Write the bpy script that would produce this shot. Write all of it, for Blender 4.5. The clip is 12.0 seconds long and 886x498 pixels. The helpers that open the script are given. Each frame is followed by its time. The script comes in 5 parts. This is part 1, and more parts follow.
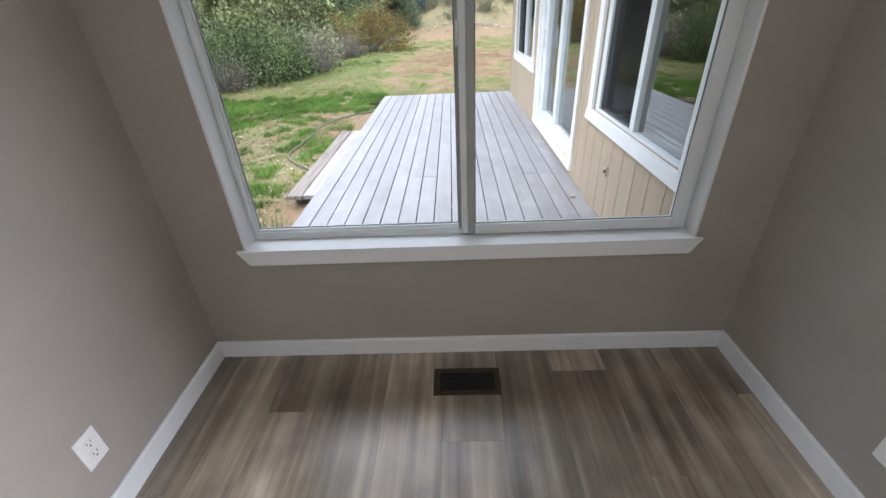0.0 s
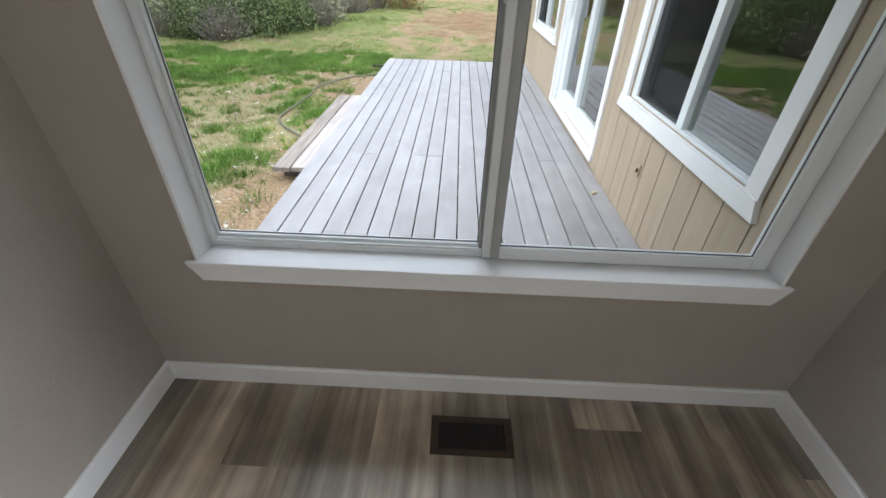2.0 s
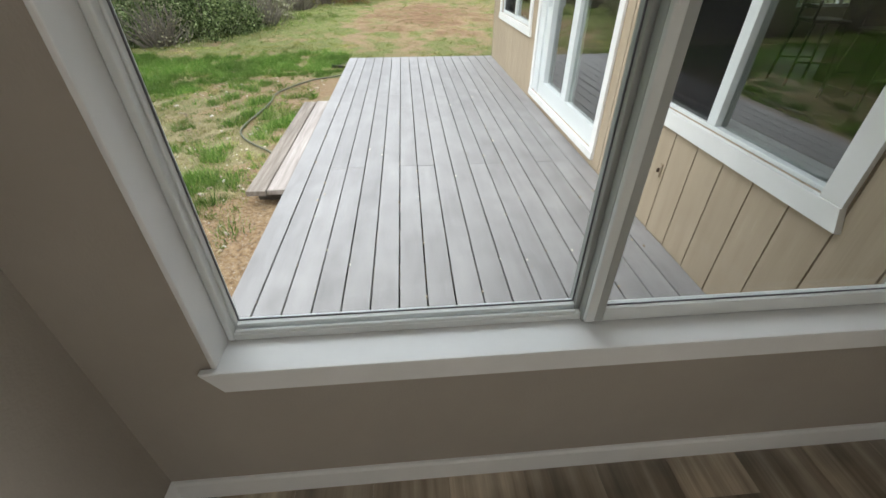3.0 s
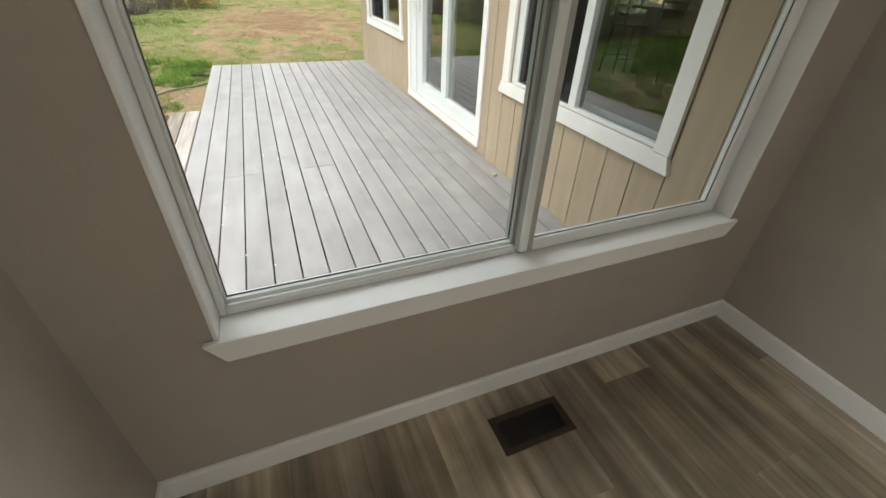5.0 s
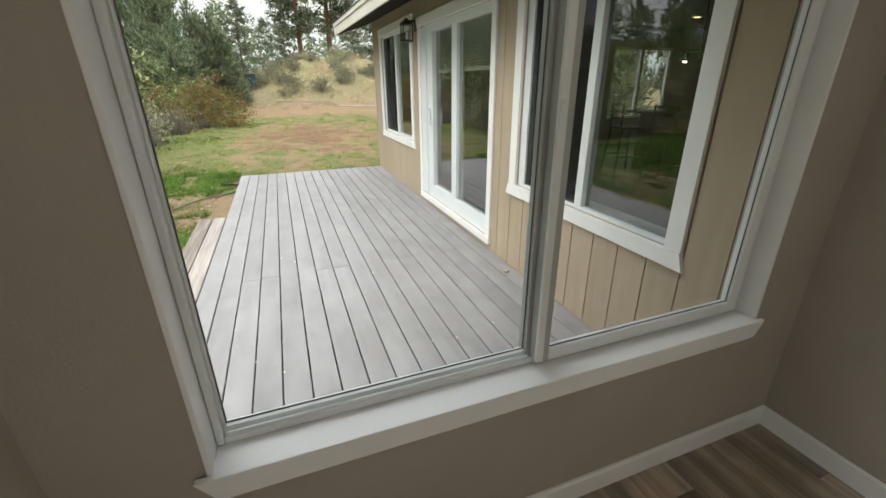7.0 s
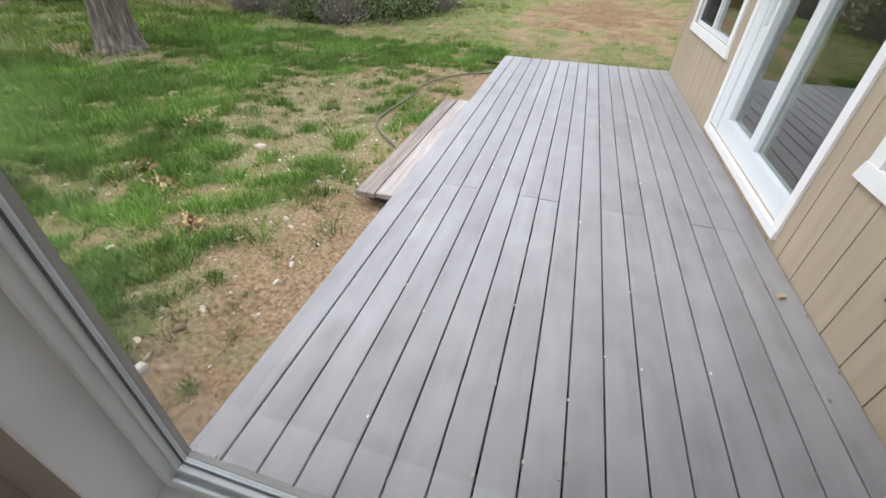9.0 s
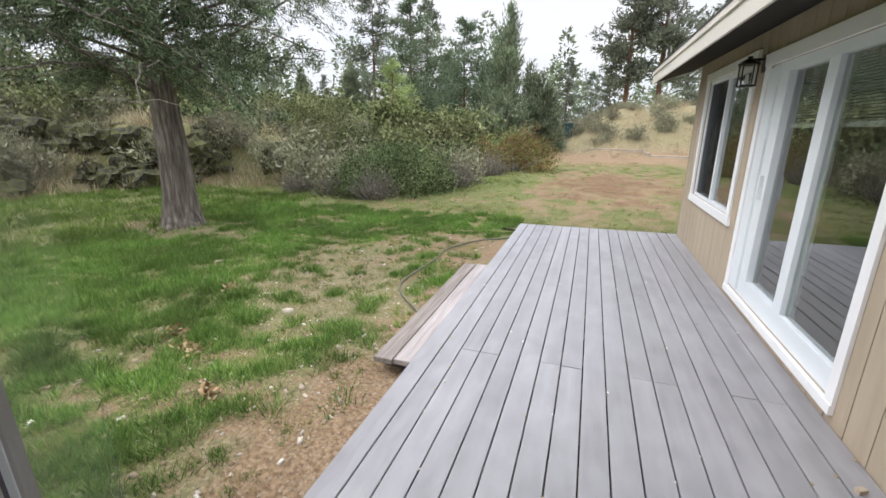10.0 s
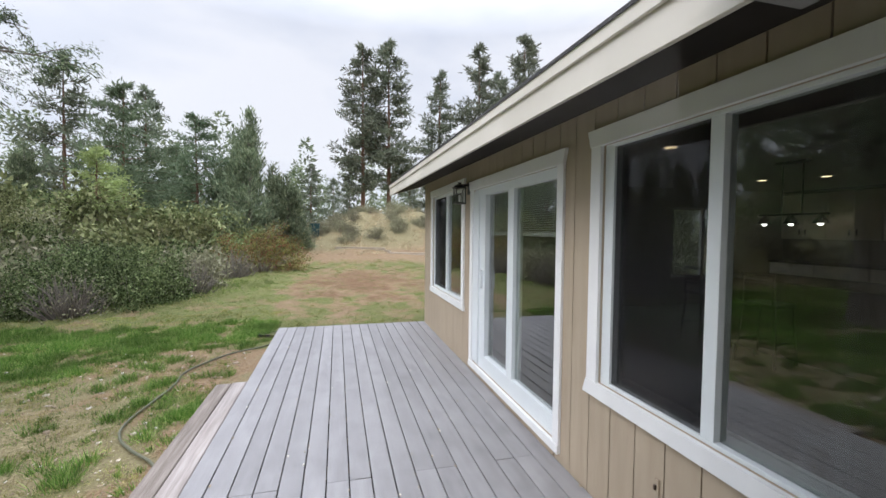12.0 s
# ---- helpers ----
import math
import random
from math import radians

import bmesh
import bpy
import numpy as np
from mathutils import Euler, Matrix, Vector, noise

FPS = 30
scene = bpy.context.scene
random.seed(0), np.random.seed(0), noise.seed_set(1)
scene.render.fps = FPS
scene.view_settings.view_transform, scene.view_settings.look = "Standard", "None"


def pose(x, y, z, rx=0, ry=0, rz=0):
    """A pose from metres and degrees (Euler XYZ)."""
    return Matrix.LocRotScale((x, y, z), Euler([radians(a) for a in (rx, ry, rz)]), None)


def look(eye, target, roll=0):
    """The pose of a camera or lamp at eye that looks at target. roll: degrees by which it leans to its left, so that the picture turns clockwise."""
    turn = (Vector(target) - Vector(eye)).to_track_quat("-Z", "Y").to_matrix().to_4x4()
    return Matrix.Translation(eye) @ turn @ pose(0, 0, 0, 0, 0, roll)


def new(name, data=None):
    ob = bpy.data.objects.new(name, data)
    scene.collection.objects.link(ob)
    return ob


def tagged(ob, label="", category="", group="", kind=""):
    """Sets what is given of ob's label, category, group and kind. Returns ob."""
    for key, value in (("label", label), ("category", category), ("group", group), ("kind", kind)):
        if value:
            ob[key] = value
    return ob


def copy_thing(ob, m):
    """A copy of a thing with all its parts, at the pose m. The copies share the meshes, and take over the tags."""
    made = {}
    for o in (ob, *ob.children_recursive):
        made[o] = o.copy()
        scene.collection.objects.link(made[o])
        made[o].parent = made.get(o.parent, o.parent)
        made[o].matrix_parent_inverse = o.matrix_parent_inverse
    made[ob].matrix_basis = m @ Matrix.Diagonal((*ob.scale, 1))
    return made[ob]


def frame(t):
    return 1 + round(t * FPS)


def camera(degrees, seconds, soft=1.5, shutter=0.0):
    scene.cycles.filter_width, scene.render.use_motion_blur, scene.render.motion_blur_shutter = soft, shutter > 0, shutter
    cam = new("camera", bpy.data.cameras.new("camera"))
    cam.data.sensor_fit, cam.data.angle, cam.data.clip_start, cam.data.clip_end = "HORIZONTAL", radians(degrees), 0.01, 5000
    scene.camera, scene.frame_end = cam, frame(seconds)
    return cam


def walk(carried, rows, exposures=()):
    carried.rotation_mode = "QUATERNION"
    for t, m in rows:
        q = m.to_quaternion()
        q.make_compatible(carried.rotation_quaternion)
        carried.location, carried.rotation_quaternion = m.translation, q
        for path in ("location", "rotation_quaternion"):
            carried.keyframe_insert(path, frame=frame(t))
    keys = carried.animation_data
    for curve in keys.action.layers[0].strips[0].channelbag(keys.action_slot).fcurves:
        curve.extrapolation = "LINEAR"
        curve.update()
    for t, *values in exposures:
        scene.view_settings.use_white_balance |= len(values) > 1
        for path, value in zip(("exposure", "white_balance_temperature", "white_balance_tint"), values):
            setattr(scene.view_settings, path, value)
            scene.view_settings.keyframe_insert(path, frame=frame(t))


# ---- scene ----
cam = camera(94.4, 12.0)
PATH = [
    (0, (-0.057, -1.362, 1.34), (-0.126, 0.358, 0.32), -2.9),
    (0.5, (-0.055, -1.342, 1.335), (-0.114, 0.367, 0.297), -2.5),
    (1, (-0.07, -1.289, 1.321), (-0.112, 0.406, 0.26), -1.5),
    (1.5, (-0.106, -1.184, 1.304), (-0.122, 0.488, 0.206), 0.0),
    (2, (-0.132, -0.956, 1.296), (-0.167, 0.686, 0.154), 1.8),
    (2.5, (-0.233, -0.729, 1.298), (-0.29, 0.901, 0.141), 2.1),
    (2.7, (-0.316, -0.679, 1.297), (-0.323, 0.956, 0.146), 1.3),
    (4.3, (-0.692, -0.494, 1.245), (-0.022, 0.875, -0.051), 1.7),
    (4.5, (-0.703, -0.59, 1.252), (-0.037, 0.792, -0.032), 2.6),
    (5, (-0.664, -0.811, 1.291), (-0.011, 0.7, 0.155), 2.3),
    (5.5, (-0.658, -0.871, 1.391), (0.091, 0.848, 0.694), 0.8),
    (6, (-0.67, -0.903, 1.463), (0.102, 0.917, 1.162), -1.2),
    (6.5, (-0.66, -0.873, 1.394), (0.087, 0.929, 0.954), -1.7),
    (6.7, (-0.651, -0.856, 1.35), (0.066, 0.919, 0.77), -1.2),
    (8.3, (-0.448, -0.191, 1.311), (-0.42, 1.426, 0.135), 2.8),
    (8.5, (-0.395, -0.155, 1.302), (-0.537, 1.409, 0.063), 3.1),
    (9, (-0.34, -0.104, 1.33), (-0.766, 1.435, 0.126), 2.0),
    (9.5, (-0.321, -0.066, 1.376), (-0.936, 1.605, 0.466), 0.1),
    (10, (-0.309, -0.066, 1.42), (-0.951, 1.747, 0.871), -0.2),
    (10.5, (-0.324, -0.072, 1.431), (-0.907, 1.816, 1.123), -0.2),
    (11, (-0.333, -0.083, 1.437), (-0.809, 1.851, 1.263), 0.0),
    (11.5, (-0.361, -0.068, 1.439), (-0.495, 1.924, 1.317), 0.6),
    (12, (-0.452, -0.084, 1.476), (0.047, 1.851, 1.39), 0.5),
]
walk(cam, [(t, look(eye, target, roll)) for t, eye, target, roll in PATH],
     exposures=[(0, 0.7, 6000, 16), (1.5, 0.7, 6000, 16), (2.5, 0.5, 6400, 10), (4.5, 0.27, 7000, 10), (5.0, 0.48, 7100, 10), (5.5, 0.48, 7200, 10), (6.0, 0.32, 7000, 10), (6.7, 0.29, 7000, 10),
                (8.5, 0.25, 6400, 15), (9.5, 0.28, 6450, 17), (10.5, 0.14, 6400, 19), (12, 0.06, 6300, 18)])

# ---- light: an overcast sky and a wide, weak sun ----
SUN_EL, SUN_AZ = 45.0, -110.0
world = bpy.data.worlds.new("overcast_sky")
world.use_nodes = True
scene.world = world
WN, WL = world.node_tree.nodes, world.node_tree.links
WN.clear()
w_out = WN.new("ShaderNodeOutputWorld")
w_bg = WN.new("ShaderNodeBackground")
w_sky = WN.new("ShaderNodeTexSky")
w_sky.sky_type, w_sky.sun_disc = "NISHITA", False
w_sky.sun_elevation, w_sky.sun_rotation = radians(SUN_EL), radians(SUN_AZ)
w_sky.air_density, w_sky.dust_density = 1.0, 3.0
w_co = WN.new("ShaderNodeTexCoord")
w_map = WN.new("ShaderNodeMapping")
w_map.inputs["Scale"].default_value = (1.0, 1.0, 2.6)
w_cl = WN.new("ShaderNodeTexNoise")
w_cl.inputs["Scale"].default_value, w_cl.inputs["Detail"].default_value = 1.7, 5.0
w_ramp = WN.new("ShaderNodeValToRGB")
w_ramp.color_ramp.elements[0].position, w_ramp.color_ramp.elements[0].color = 0.36, (8.2, 9.0, 10.3, 1)
w_ramp.color_ramp.elements[1].position, w_ramp.color_ramp.elements[1].color = 0.62, (11.6, 11.9, 12.3, 1)
w_mix = WN.new("ShaderNodeMixRGB")
w_mix.inputs[0].default_value = 0.88
WL.new(w_co.outputs["Generated"], w_map.inputs[0])
WL.new(w_map.outputs[0], w_cl.inputs["Vector"])
WL.new(w_cl.outputs["Fac"], w_ramp.inputs[0])
WL.new(w_sky.outputs[0], w_mix.inputs[1])
WL.new(w_ramp.outputs[0], w_mix.inputs[2])
w_sep = WN.new("ShaderNodeSeparateXYZ")
w_up = WN.new("ShaderNodeMapRange")
w_up.inputs[1].default_value, w_up.inputs[2].default_value, w_up.inputs[3].default_value, w_up.inputs[4].default_value = 0.42, 1.0, 0.65, 3.0
w_vm = WN.new("ShaderNodeVectorMath")
w_vm.operation = "SCALE"
WL.new(w_co.outputs["Generated"], w_sep.inputs[0])
WL.new(w_sep.outputs[2], w_up.inputs[0])
WL.new(w_mix.outputs[0], w_vm.inputs[0])
# the overcast is brighter round the hidden sun
w_dir = WN.new("ShaderNodeVectorMath")
w_dir.operation = "DOT_PRODUCT"
w_dir.inputs[1].default_value = (math.cos(radians(SUN_EL)) * math.sin(radians(SUN_AZ)), math.cos(radians(SUN_EL)) * math.cos(radians(SUN_AZ)), math.sin(radians(SUN_EL)))
w_pos, w_sq, w_sum = WN.new("ShaderNodeMath"), WN.new("ShaderNodeMath"), WN.new("ShaderNodeMath")
w_pos.operation, w_sq.operation, w_sum.operation = "MAXIMUM", "POWER", "MULTIPLY_ADD"
w_pos.inputs[1].default_value, w_sq.inputs[1].default_value, w_sum.inputs[1].default_value = 0.0, 2.0, 0.5
WL.new(w_co.outputs["Generated"], w_dir.inputs[0])
WL.new(w_dir.outputs["Value"], w_pos.inputs[0])
WL.new(w_pos.outputs[0], w_sq.inputs[0])
WL.new(w_sq.outputs[0], w_sum.inputs[0])
WL.new(w_up.outputs[0], w_sum.inputs[2])
WL.new(w_sum.outputs[0], w_vm.inputs["Scale"])
WL.new(w_vm.outputs[0], w_bg.inputs[0])
w_bg.inputs[1].default_value = 0.13
WL.new(w_bg.outputs[0], w_out.inputs[0])
sun = new("sun", bpy.data.lights.new("sun", "SUN"))
sun.data.energy, sun.data.angle, sun.data.color = 0.8, radians(30), (1.0, 0.97, 0.93)
sun.rotation_euler = (radians(90 - SUN_EL), 0, radians(180 - SUN_AZ))

# lamps added to brighten the nook, set in unseen side openings as if daylight
for x, watts in ((-3.28, 16.0), (3.68, 165.0)):
    fill_lamp = new("side_fill_lamp", bpy.data.lights.new("side_fill_lamp", "AREA"))
    fill_lamp.data.shape, fill_lamp.data.size, fill_lamp.data.size_y = "RECTANGLE", 1.35, 1.55
    fill_lamp.data.energy, fill_lamp.data.color = watts, (0.96, 0.98, 1.0)
    fill_lamp.matrix_world = look((x, -2.05, 1.3), (0, -2.05, 1.3))


# ---- materials ----
def shader(name, rough=0.6, metal=0.0, spec=0.5):
    m = bpy.data.materials.new(name)
    m.use_nodes = True
    b = m.node_tree.nodes["Principled BSDF"]
    b.inputs["Roughness"].default_value, b.inputs["Metallic"].default_value = rough, metal
    b.inputs["Specular IOR Level"].default_value = spec
    return m, m.node_tree.nodes, m.node_tree.links, b


def rgba(c):
    return (c[0], c[1], c[2], 1.0)


def surface(name, colours, scale=(8, 8, 8), rough=0.6, bump=0.15, fine=60.0, piece=0.0, island=0.0, stain=0.0, metal=0.0, spec=0.5, detail=6.0, bump_scale=None, stain_scale=1.1):
    """Grain between the given colours, a finer relief, and a shade of its own for each piece or island."""
    m, n, l, b = shader(name, rough, metal, spec)
    co, mp = n.new("ShaderNodeTexCoord"), n.new("ShaderNodeMapping")
    mp.inputs["Scale"].default_value = scale
    l.new(co.outputs["Object"], mp.inputs[0])
    tex = n.new("ShaderNodeTexNoise")
    tex.inputs["Scale"].default_value, tex.inputs["Detail"].default_value, tex.inputs["Roughness"].default_value = 1.0, detail, 0.62
    ramp = n.new("ShaderNodeValToRGB")
    el = ramp.color_ramp.elements
    el[0].position, el[1].position = 0.3, 0.7
    el[0].color, el[1].color = rgba(colours[0]), rgba(colours[-1])
    for k, c in enumerate(colours[1:-1]):
        el.new(0.3 + 0.4 * (k + 1) / (len(colours) - 1)).color = rgba(c)
    l.new(tex.outputs["Fac"], ramp.inputs[0])
    colour = ramp.outputs[0]
    source = None
    if piece or island:
        if piece:
            info = n.new("ShaderNodeObjectInfo")
            source, amount = info.outputs["Random"], piece
        else:
            info = n.new("ShaderNodeNewGeometry")
            source, amount = info.outputs["Random Per Island"], island
        add = n.new("ShaderNodeVectorMath")
        add.operation = "SCALE"
        add.inputs[0].default_value = (17.3, 11.7, 23.1)
        l.new(source, add.inputs["Scale"])
        shift = n.new("ShaderNodeVectorMath")
        l.new(mp.outputs[0], shift.inputs[0])
        l.new(add.outputs[0], shift.inputs[1])
        l.new(shift.outputs[0], tex.inputs["Vector"])
        rng = n.new("ShaderNodeMapRange")
        rng.inputs[3].default_value, rng.inputs[4].default_value = 1.0 - amount, 1.0 + amount
        l.new(source, rng.inputs[0])
        hsv = n.new("ShaderNodeHueSaturation")
        l.new(rng.outputs[0], hsv.inputs["Value"])
        l.new(colour, hsv.inputs["Color"])
        colour = hsv.outputs[0]
    else:
        l.new(mp.outputs[0], tex.inputs["Vector"])
    if stain:
        big = n.new("ShaderNodeTexNoise")
        big.inputs["Scale"].default_value, big.inputs["Detail"].default_value = stain_scale, 3.0
        if source:
            moved = n.new("ShaderNodeVectorMath")
            l.new(co.outputs["Object"], moved.inputs[0])
            l.new(add.outputs[0], moved.inputs[1])
            l.new(moved.outputs[0], big.inputs["Vector"])
        else:
            l.new(co.outputs["Object"], big.inputs["Vector"])
        sr = n.new("ShaderNodeMapRange")
        sr.inputs[1].default_value, sr.inputs[2].default_value = 0.3, 0.7
        sr.inputs[3].default_value, sr.inputs[4].default_value = 1.0 - stain, 1.0 + stain
        l.new(big.outputs["Fac"], sr.inputs[0])
        hs = n.new("ShaderNodeHueSaturation")
        l.new(sr.outputs[0], hs.inputs["Value"])
        l.new(colour, hs.inputs["Color"])
        colour = hs.outputs[0]
    l.new(colour, b.inputs["Base Color"])
    if bump:
        ft = n.new("ShaderNodeTexNoise")
        ft.inputs["Scale"].default_value, ft.inputs["Detail"].default_value = 1.0, 4.0
        fm = n.new("ShaderNodeMapping")
        fm.inputs["Scale"].default_value = bump_scale or (fine, fine, fine)
        l.new(co.outputs["Object"], fm.inputs[0])
        l.new(fm.outputs[0], ft.inputs["Vector"])
        bp = n.new("ShaderNodeBump")
        bp.inputs["Strength"].default_value, bp.inputs["Distance"].default_value = bump, 0.01
        l.new(ft.outputs["Fac"], bp.inputs["Height"])
        l.new(bp.outputs[0], b.inputs["Normal"])
        rr = n.new("ShaderNodeMapRange")
        rr.inputs[3].default_value, rr.inputs[4].default_value = max(0.02, rough - 0.1), min(1.0, rough + 0.1)
        l.new(tex.outputs["Fac"], rr.inputs[0])
        l.new(rr.outputs[0], b.inputs["Roughness"])
    return m


def glazing(name, tint=(0.97, 0.985, 0.975), rough=0.0, base=0.035, power=5.0):
    """A thin pane: it lets light straight through and mirrors more at a grazing angle."""
    m = bpy.data.materials.new(name)
    m.use_nodes = True
    n, l = m.node_tree.nodes, m.node_tree.links
    n.clear()
    out, mix, lw = n.new("ShaderNodeOutputMaterial"), n.new("ShaderNodeMixShader"), n.new("ShaderNodeLayerWeight")
    tr, gl = n.new("ShaderNodeBsdfTransparent"), n.new("ShaderNodeBsdfGlossy")
    tr.inputs[0].default_value, gl.inputs["Roughness"].default_value = rgba(tint), rough
    lw.inputs[0].default_value = 0.5
    pw, ma = n.new("ShaderNodeMath"), n.new("ShaderNodeMath")
    pw.operation, ma.operation = "POWER", "MULTIPLY_ADD"
    pw.inputs[1].default_value, ma.inputs[1].default_value, ma.inputs[2].default_value = power, 0.7, base
    l.new(lw.outputs["Facing"], pw.inputs[0])
    l.new(pw.outputs[0], ma.inputs[0])
    l.new(ma.outputs[0], mix.inputs[0])
    l.new(tr.outputs[0], mix.inputs[1])
    l.new(gl.outputs[0], mix.inputs[2])
    l.new(mix.outputs[0], out.inputs[0])
    return m


M_WALL = surface("greige_orange_peel_paint", [(0.345, 0.318, 0.284), (0.385, 0.358, 0.32)], (3, 3, 3), 0.75, 0.12, fine=140, spec=0.3)
M_CEIL = surface("white_ceiling_paint", [(0.74, 0.73, 0.70), (0.78, 0.77, 0.74)], (3, 3, 3), 0.85, 0.2, fine=90)
M_TRIM = surface("white_semi_gloss_paint", [(0.73, 0.755, 0.77), (0.79, 0.81, 0.825)], (5, 5, 5), 0.38, 0.04, fine=50, stain=0.03)
M_VINYL = surface("white_window_vinyl", [(0.67, 0.71, 0.72), (0.73, 0.77, 0.78)], (6, 6, 6), 0.32, 0.02, fine=40, stain=0.03)
# grey copy of the white vinyl: shade of the backlit stiles, put into colour
M_SHADED_SASH = surface("shade_grey_sash_vinyl", [(0.34, 0.365, 0.36), (0.41, 0.435, 0.43)], (6, 6, 6), 0.4, 0.02, fine=40, stain=0.04)
M_PLANK = surface("greige_oak_vinyl_plank", [(0.10, 0.072, 0.046), (0.28, 0.23, 0.17), (0.49, 0.43, 0.345)], (19, 0.75, 8), 0.36, 0.05, piece=0.28, stain=0.36, stain_scale=4.5, bump_scale=(160, 9, 60), spec=0.8)
plank_coat = M_PLANK.node_tree.nodes["Principled BSDF"].inputs
plank_coat["Coat Weight"].default_value, plank_coat["Coat Roughness"].default_value = 1.0, 0.34
M_UNDER = surface("dark_underlay", [(0.02, 0.016, 0.012), (0.04, 0.03, 0.025)], rough=0.9, bump=0)
M_DECK = surface("weathered_grey_composite_deck", [(0.225, 0.216, 0.216), (0.268, 0.259, 0.259), (0.308, 0.30, 0.298)], (7, 1.3, 6), 0.62, 0.10, piece=0.08, stain=0.08, stain_scale=5.0, bump_scale=(220, 7, 60), spec=0.3)
M_SIDING = surface("tan_painted_siding", [(0.385, 0.312, 0.228), (0.455, 0.375, 0.278)], (14, 14, 1.2), 0.7, 0.18, stain=0.06, bump_scale=(70, 70, 5), spec=0.2)
M_OUTTRIM = surface("white_exterior_trim_paint", [(0.76, 0.76, 0.75), (0.84, 0.84, 0.83)], (7, 7, 3), 0.5, 0.08, fine=50, stain=0.04)
M_FASCIA = surface("cream_fascia_paint", [(0.62, 0.58, 0.50), (0.70, 0.66, 0.58)], (6, 2, 6), 0.6, 0.12, fine=40, stain=0.06)
# dark soffit paint sunk to near black: shade under the eaves is in it
M_SOFFIT = surface("dark_soffit_paint_with_shade", [(0.014, 0.012, 0.010), (0.03, 0.026, 0.022)], (5, 5, 5), 0.85, 0.15, stain=0.1, spec=0.08)
M_BEAM = surface("grey_painted_rafter_wood", [(0.20, 0.195, 0.19), (0.27, 0.265, 0.255)], (5, 20, 5), 0.7, 0.15, stain=0.1)
M_SHINGLE = surface("charcoal_asphalt_shingle", [(0.03, 0.03, 0.032), (0.075, 0.072, 0.07)], (40, 40, 40), 0.9, 0.5, fine=150, piece=0.2)
M_BLACK = surface("black_painted_metal", [(0.012, 0.012, 0.013), (0.03, 0.029, 0.028)], (20, 20, 20), 0.5, 0.08, spec=0.3)
M_GLASS = glazing("clear_glass", base=0.008)
M_HGLASS = glazing("double_glazing", (0.78, 0.805, 0.785), 0.0, 0.10, 2.4)
M_SCREEN = bpy.data.materials.new("insect_screen")
M_STEP = surface("weathered_bare_wood", [(0.13, 0.105, 0.086), (0.215, 0.18, 0.152), (0.32, 0.28, 0.245)], (26, 1.3, 12), 0.85, 0.35, piece=0.15, stain=0.12, bump_scale=(120, 6, 60))

M_PALE_STEP = surface("pale_bleached_wood", [(0.20, 0.17, 0.152), (0.30, 0.262, 0.24), (0.41, 0.37, 0.345)], (26, 1.3, 12), 0.85, 0.35, stain=0.14, bump_scale=(120, 6, 60))

# ---- mesh helpers ----


def box(bm, x0, x1, y0, y1, z0, z1, bevel=0.0):
    vs = [bm.verts.new((x, y, z)) for x in (x0, x1) for y in (y0, y1) for z in (z0, z1)]
    quads = ((0, 1, 3, 2), (4, 6, 7, 5), (0, 4, 5, 1), (2, 3, 7, 6), (0, 2, 6, 4), (1, 5, 7, 3))
    fs = [bm.faces.new([vs[i] for i in q]) for q in quads]
    if bevel:
        es = list({e for f in fs for e in f.edges})
        bmesh.ops.bevel(bm, geom=es, offset=bevel, segments=2, profile=0.5, affect="EDGES")


def prism(bm, ring, axis, a, b):
    """A ring of 2D points, drawn out along an axis from a to b."""
    def spot(p, d):
        return {"x": (d, p[0], p[1]), "y": (p[0], d, p[1]), "z": (p[0], p[1], d)}[axis]
    lo, hi = [bm.verts.new(spot(p, a)) for p in ring], [bm.verts.new(spot(p, b)) for p in ring]
    for i in range(len(ring)):
        j = (i + 1) % len(ring)
        bm.faces.new((lo[i], lo[j], hi[j], hi[i]))
    bm.faces.new(lo[::-1])
    bm.faces.new(hi)


def lathe(bm, profile, axis_at, steps=20, m=None):
    """Rings of (radius, height) turned round the z axis at a place."""
    rings = []
    for r, h in profile:
        rings.append([bm.verts.new((axis_at[0] + max(r, 1e-4) * math.cos(2 * math.pi * k / steps), axis_at[1] + max(r, 1e-4) * math.sin(2 * math.pi * k / steps), axis_at[2] + h)) for k in range(steps)])
    for a, b in zip(rings, rings[1:]):
        for k in range(steps):
            bm.faces.new((a[k], a[(k + 1) % steps], b[(k + 1) % steps], b[k]))
    bm.faces.new(rings[0][::-1])
    bm.faces.new(rings[-1])


def mesh_of(name, bm, material):
    bmesh.ops.recalc_face_normals(bm, faces=bm.faces)
    me = bpy.data.meshes.new(name)
    bm.to_mesh(me)
    bm.free()
    me.materials.append(material)
    return me


def part(name, bm, material, parent=None, label=""):
    ob = new(name, mesh_of(name, bm, material))
    ob.parent = parent
    return tagged(ob, label)


def box_part(name, dims, material, parent=None, label="", bevel=0.0):
    bm = bmesh.new()
    box(bm, *dims, bevel)
    return part(name, bm, material, parent, label)


def structure(name, boxes, material, label, category="", bevel=0.0):
    bm = bmesh.new()
    for d in boxes:
        box(bm, *d, bevel)
    return tagged(part(name, bm, material), label, category or name.split("_")[0], kind="structure")


def thing(name, at, label, category, group=""):
    ob = new(name)
    ob.location = at
    ob.empty_display_size = 0.1
    return tagged(ob, label, category, group)


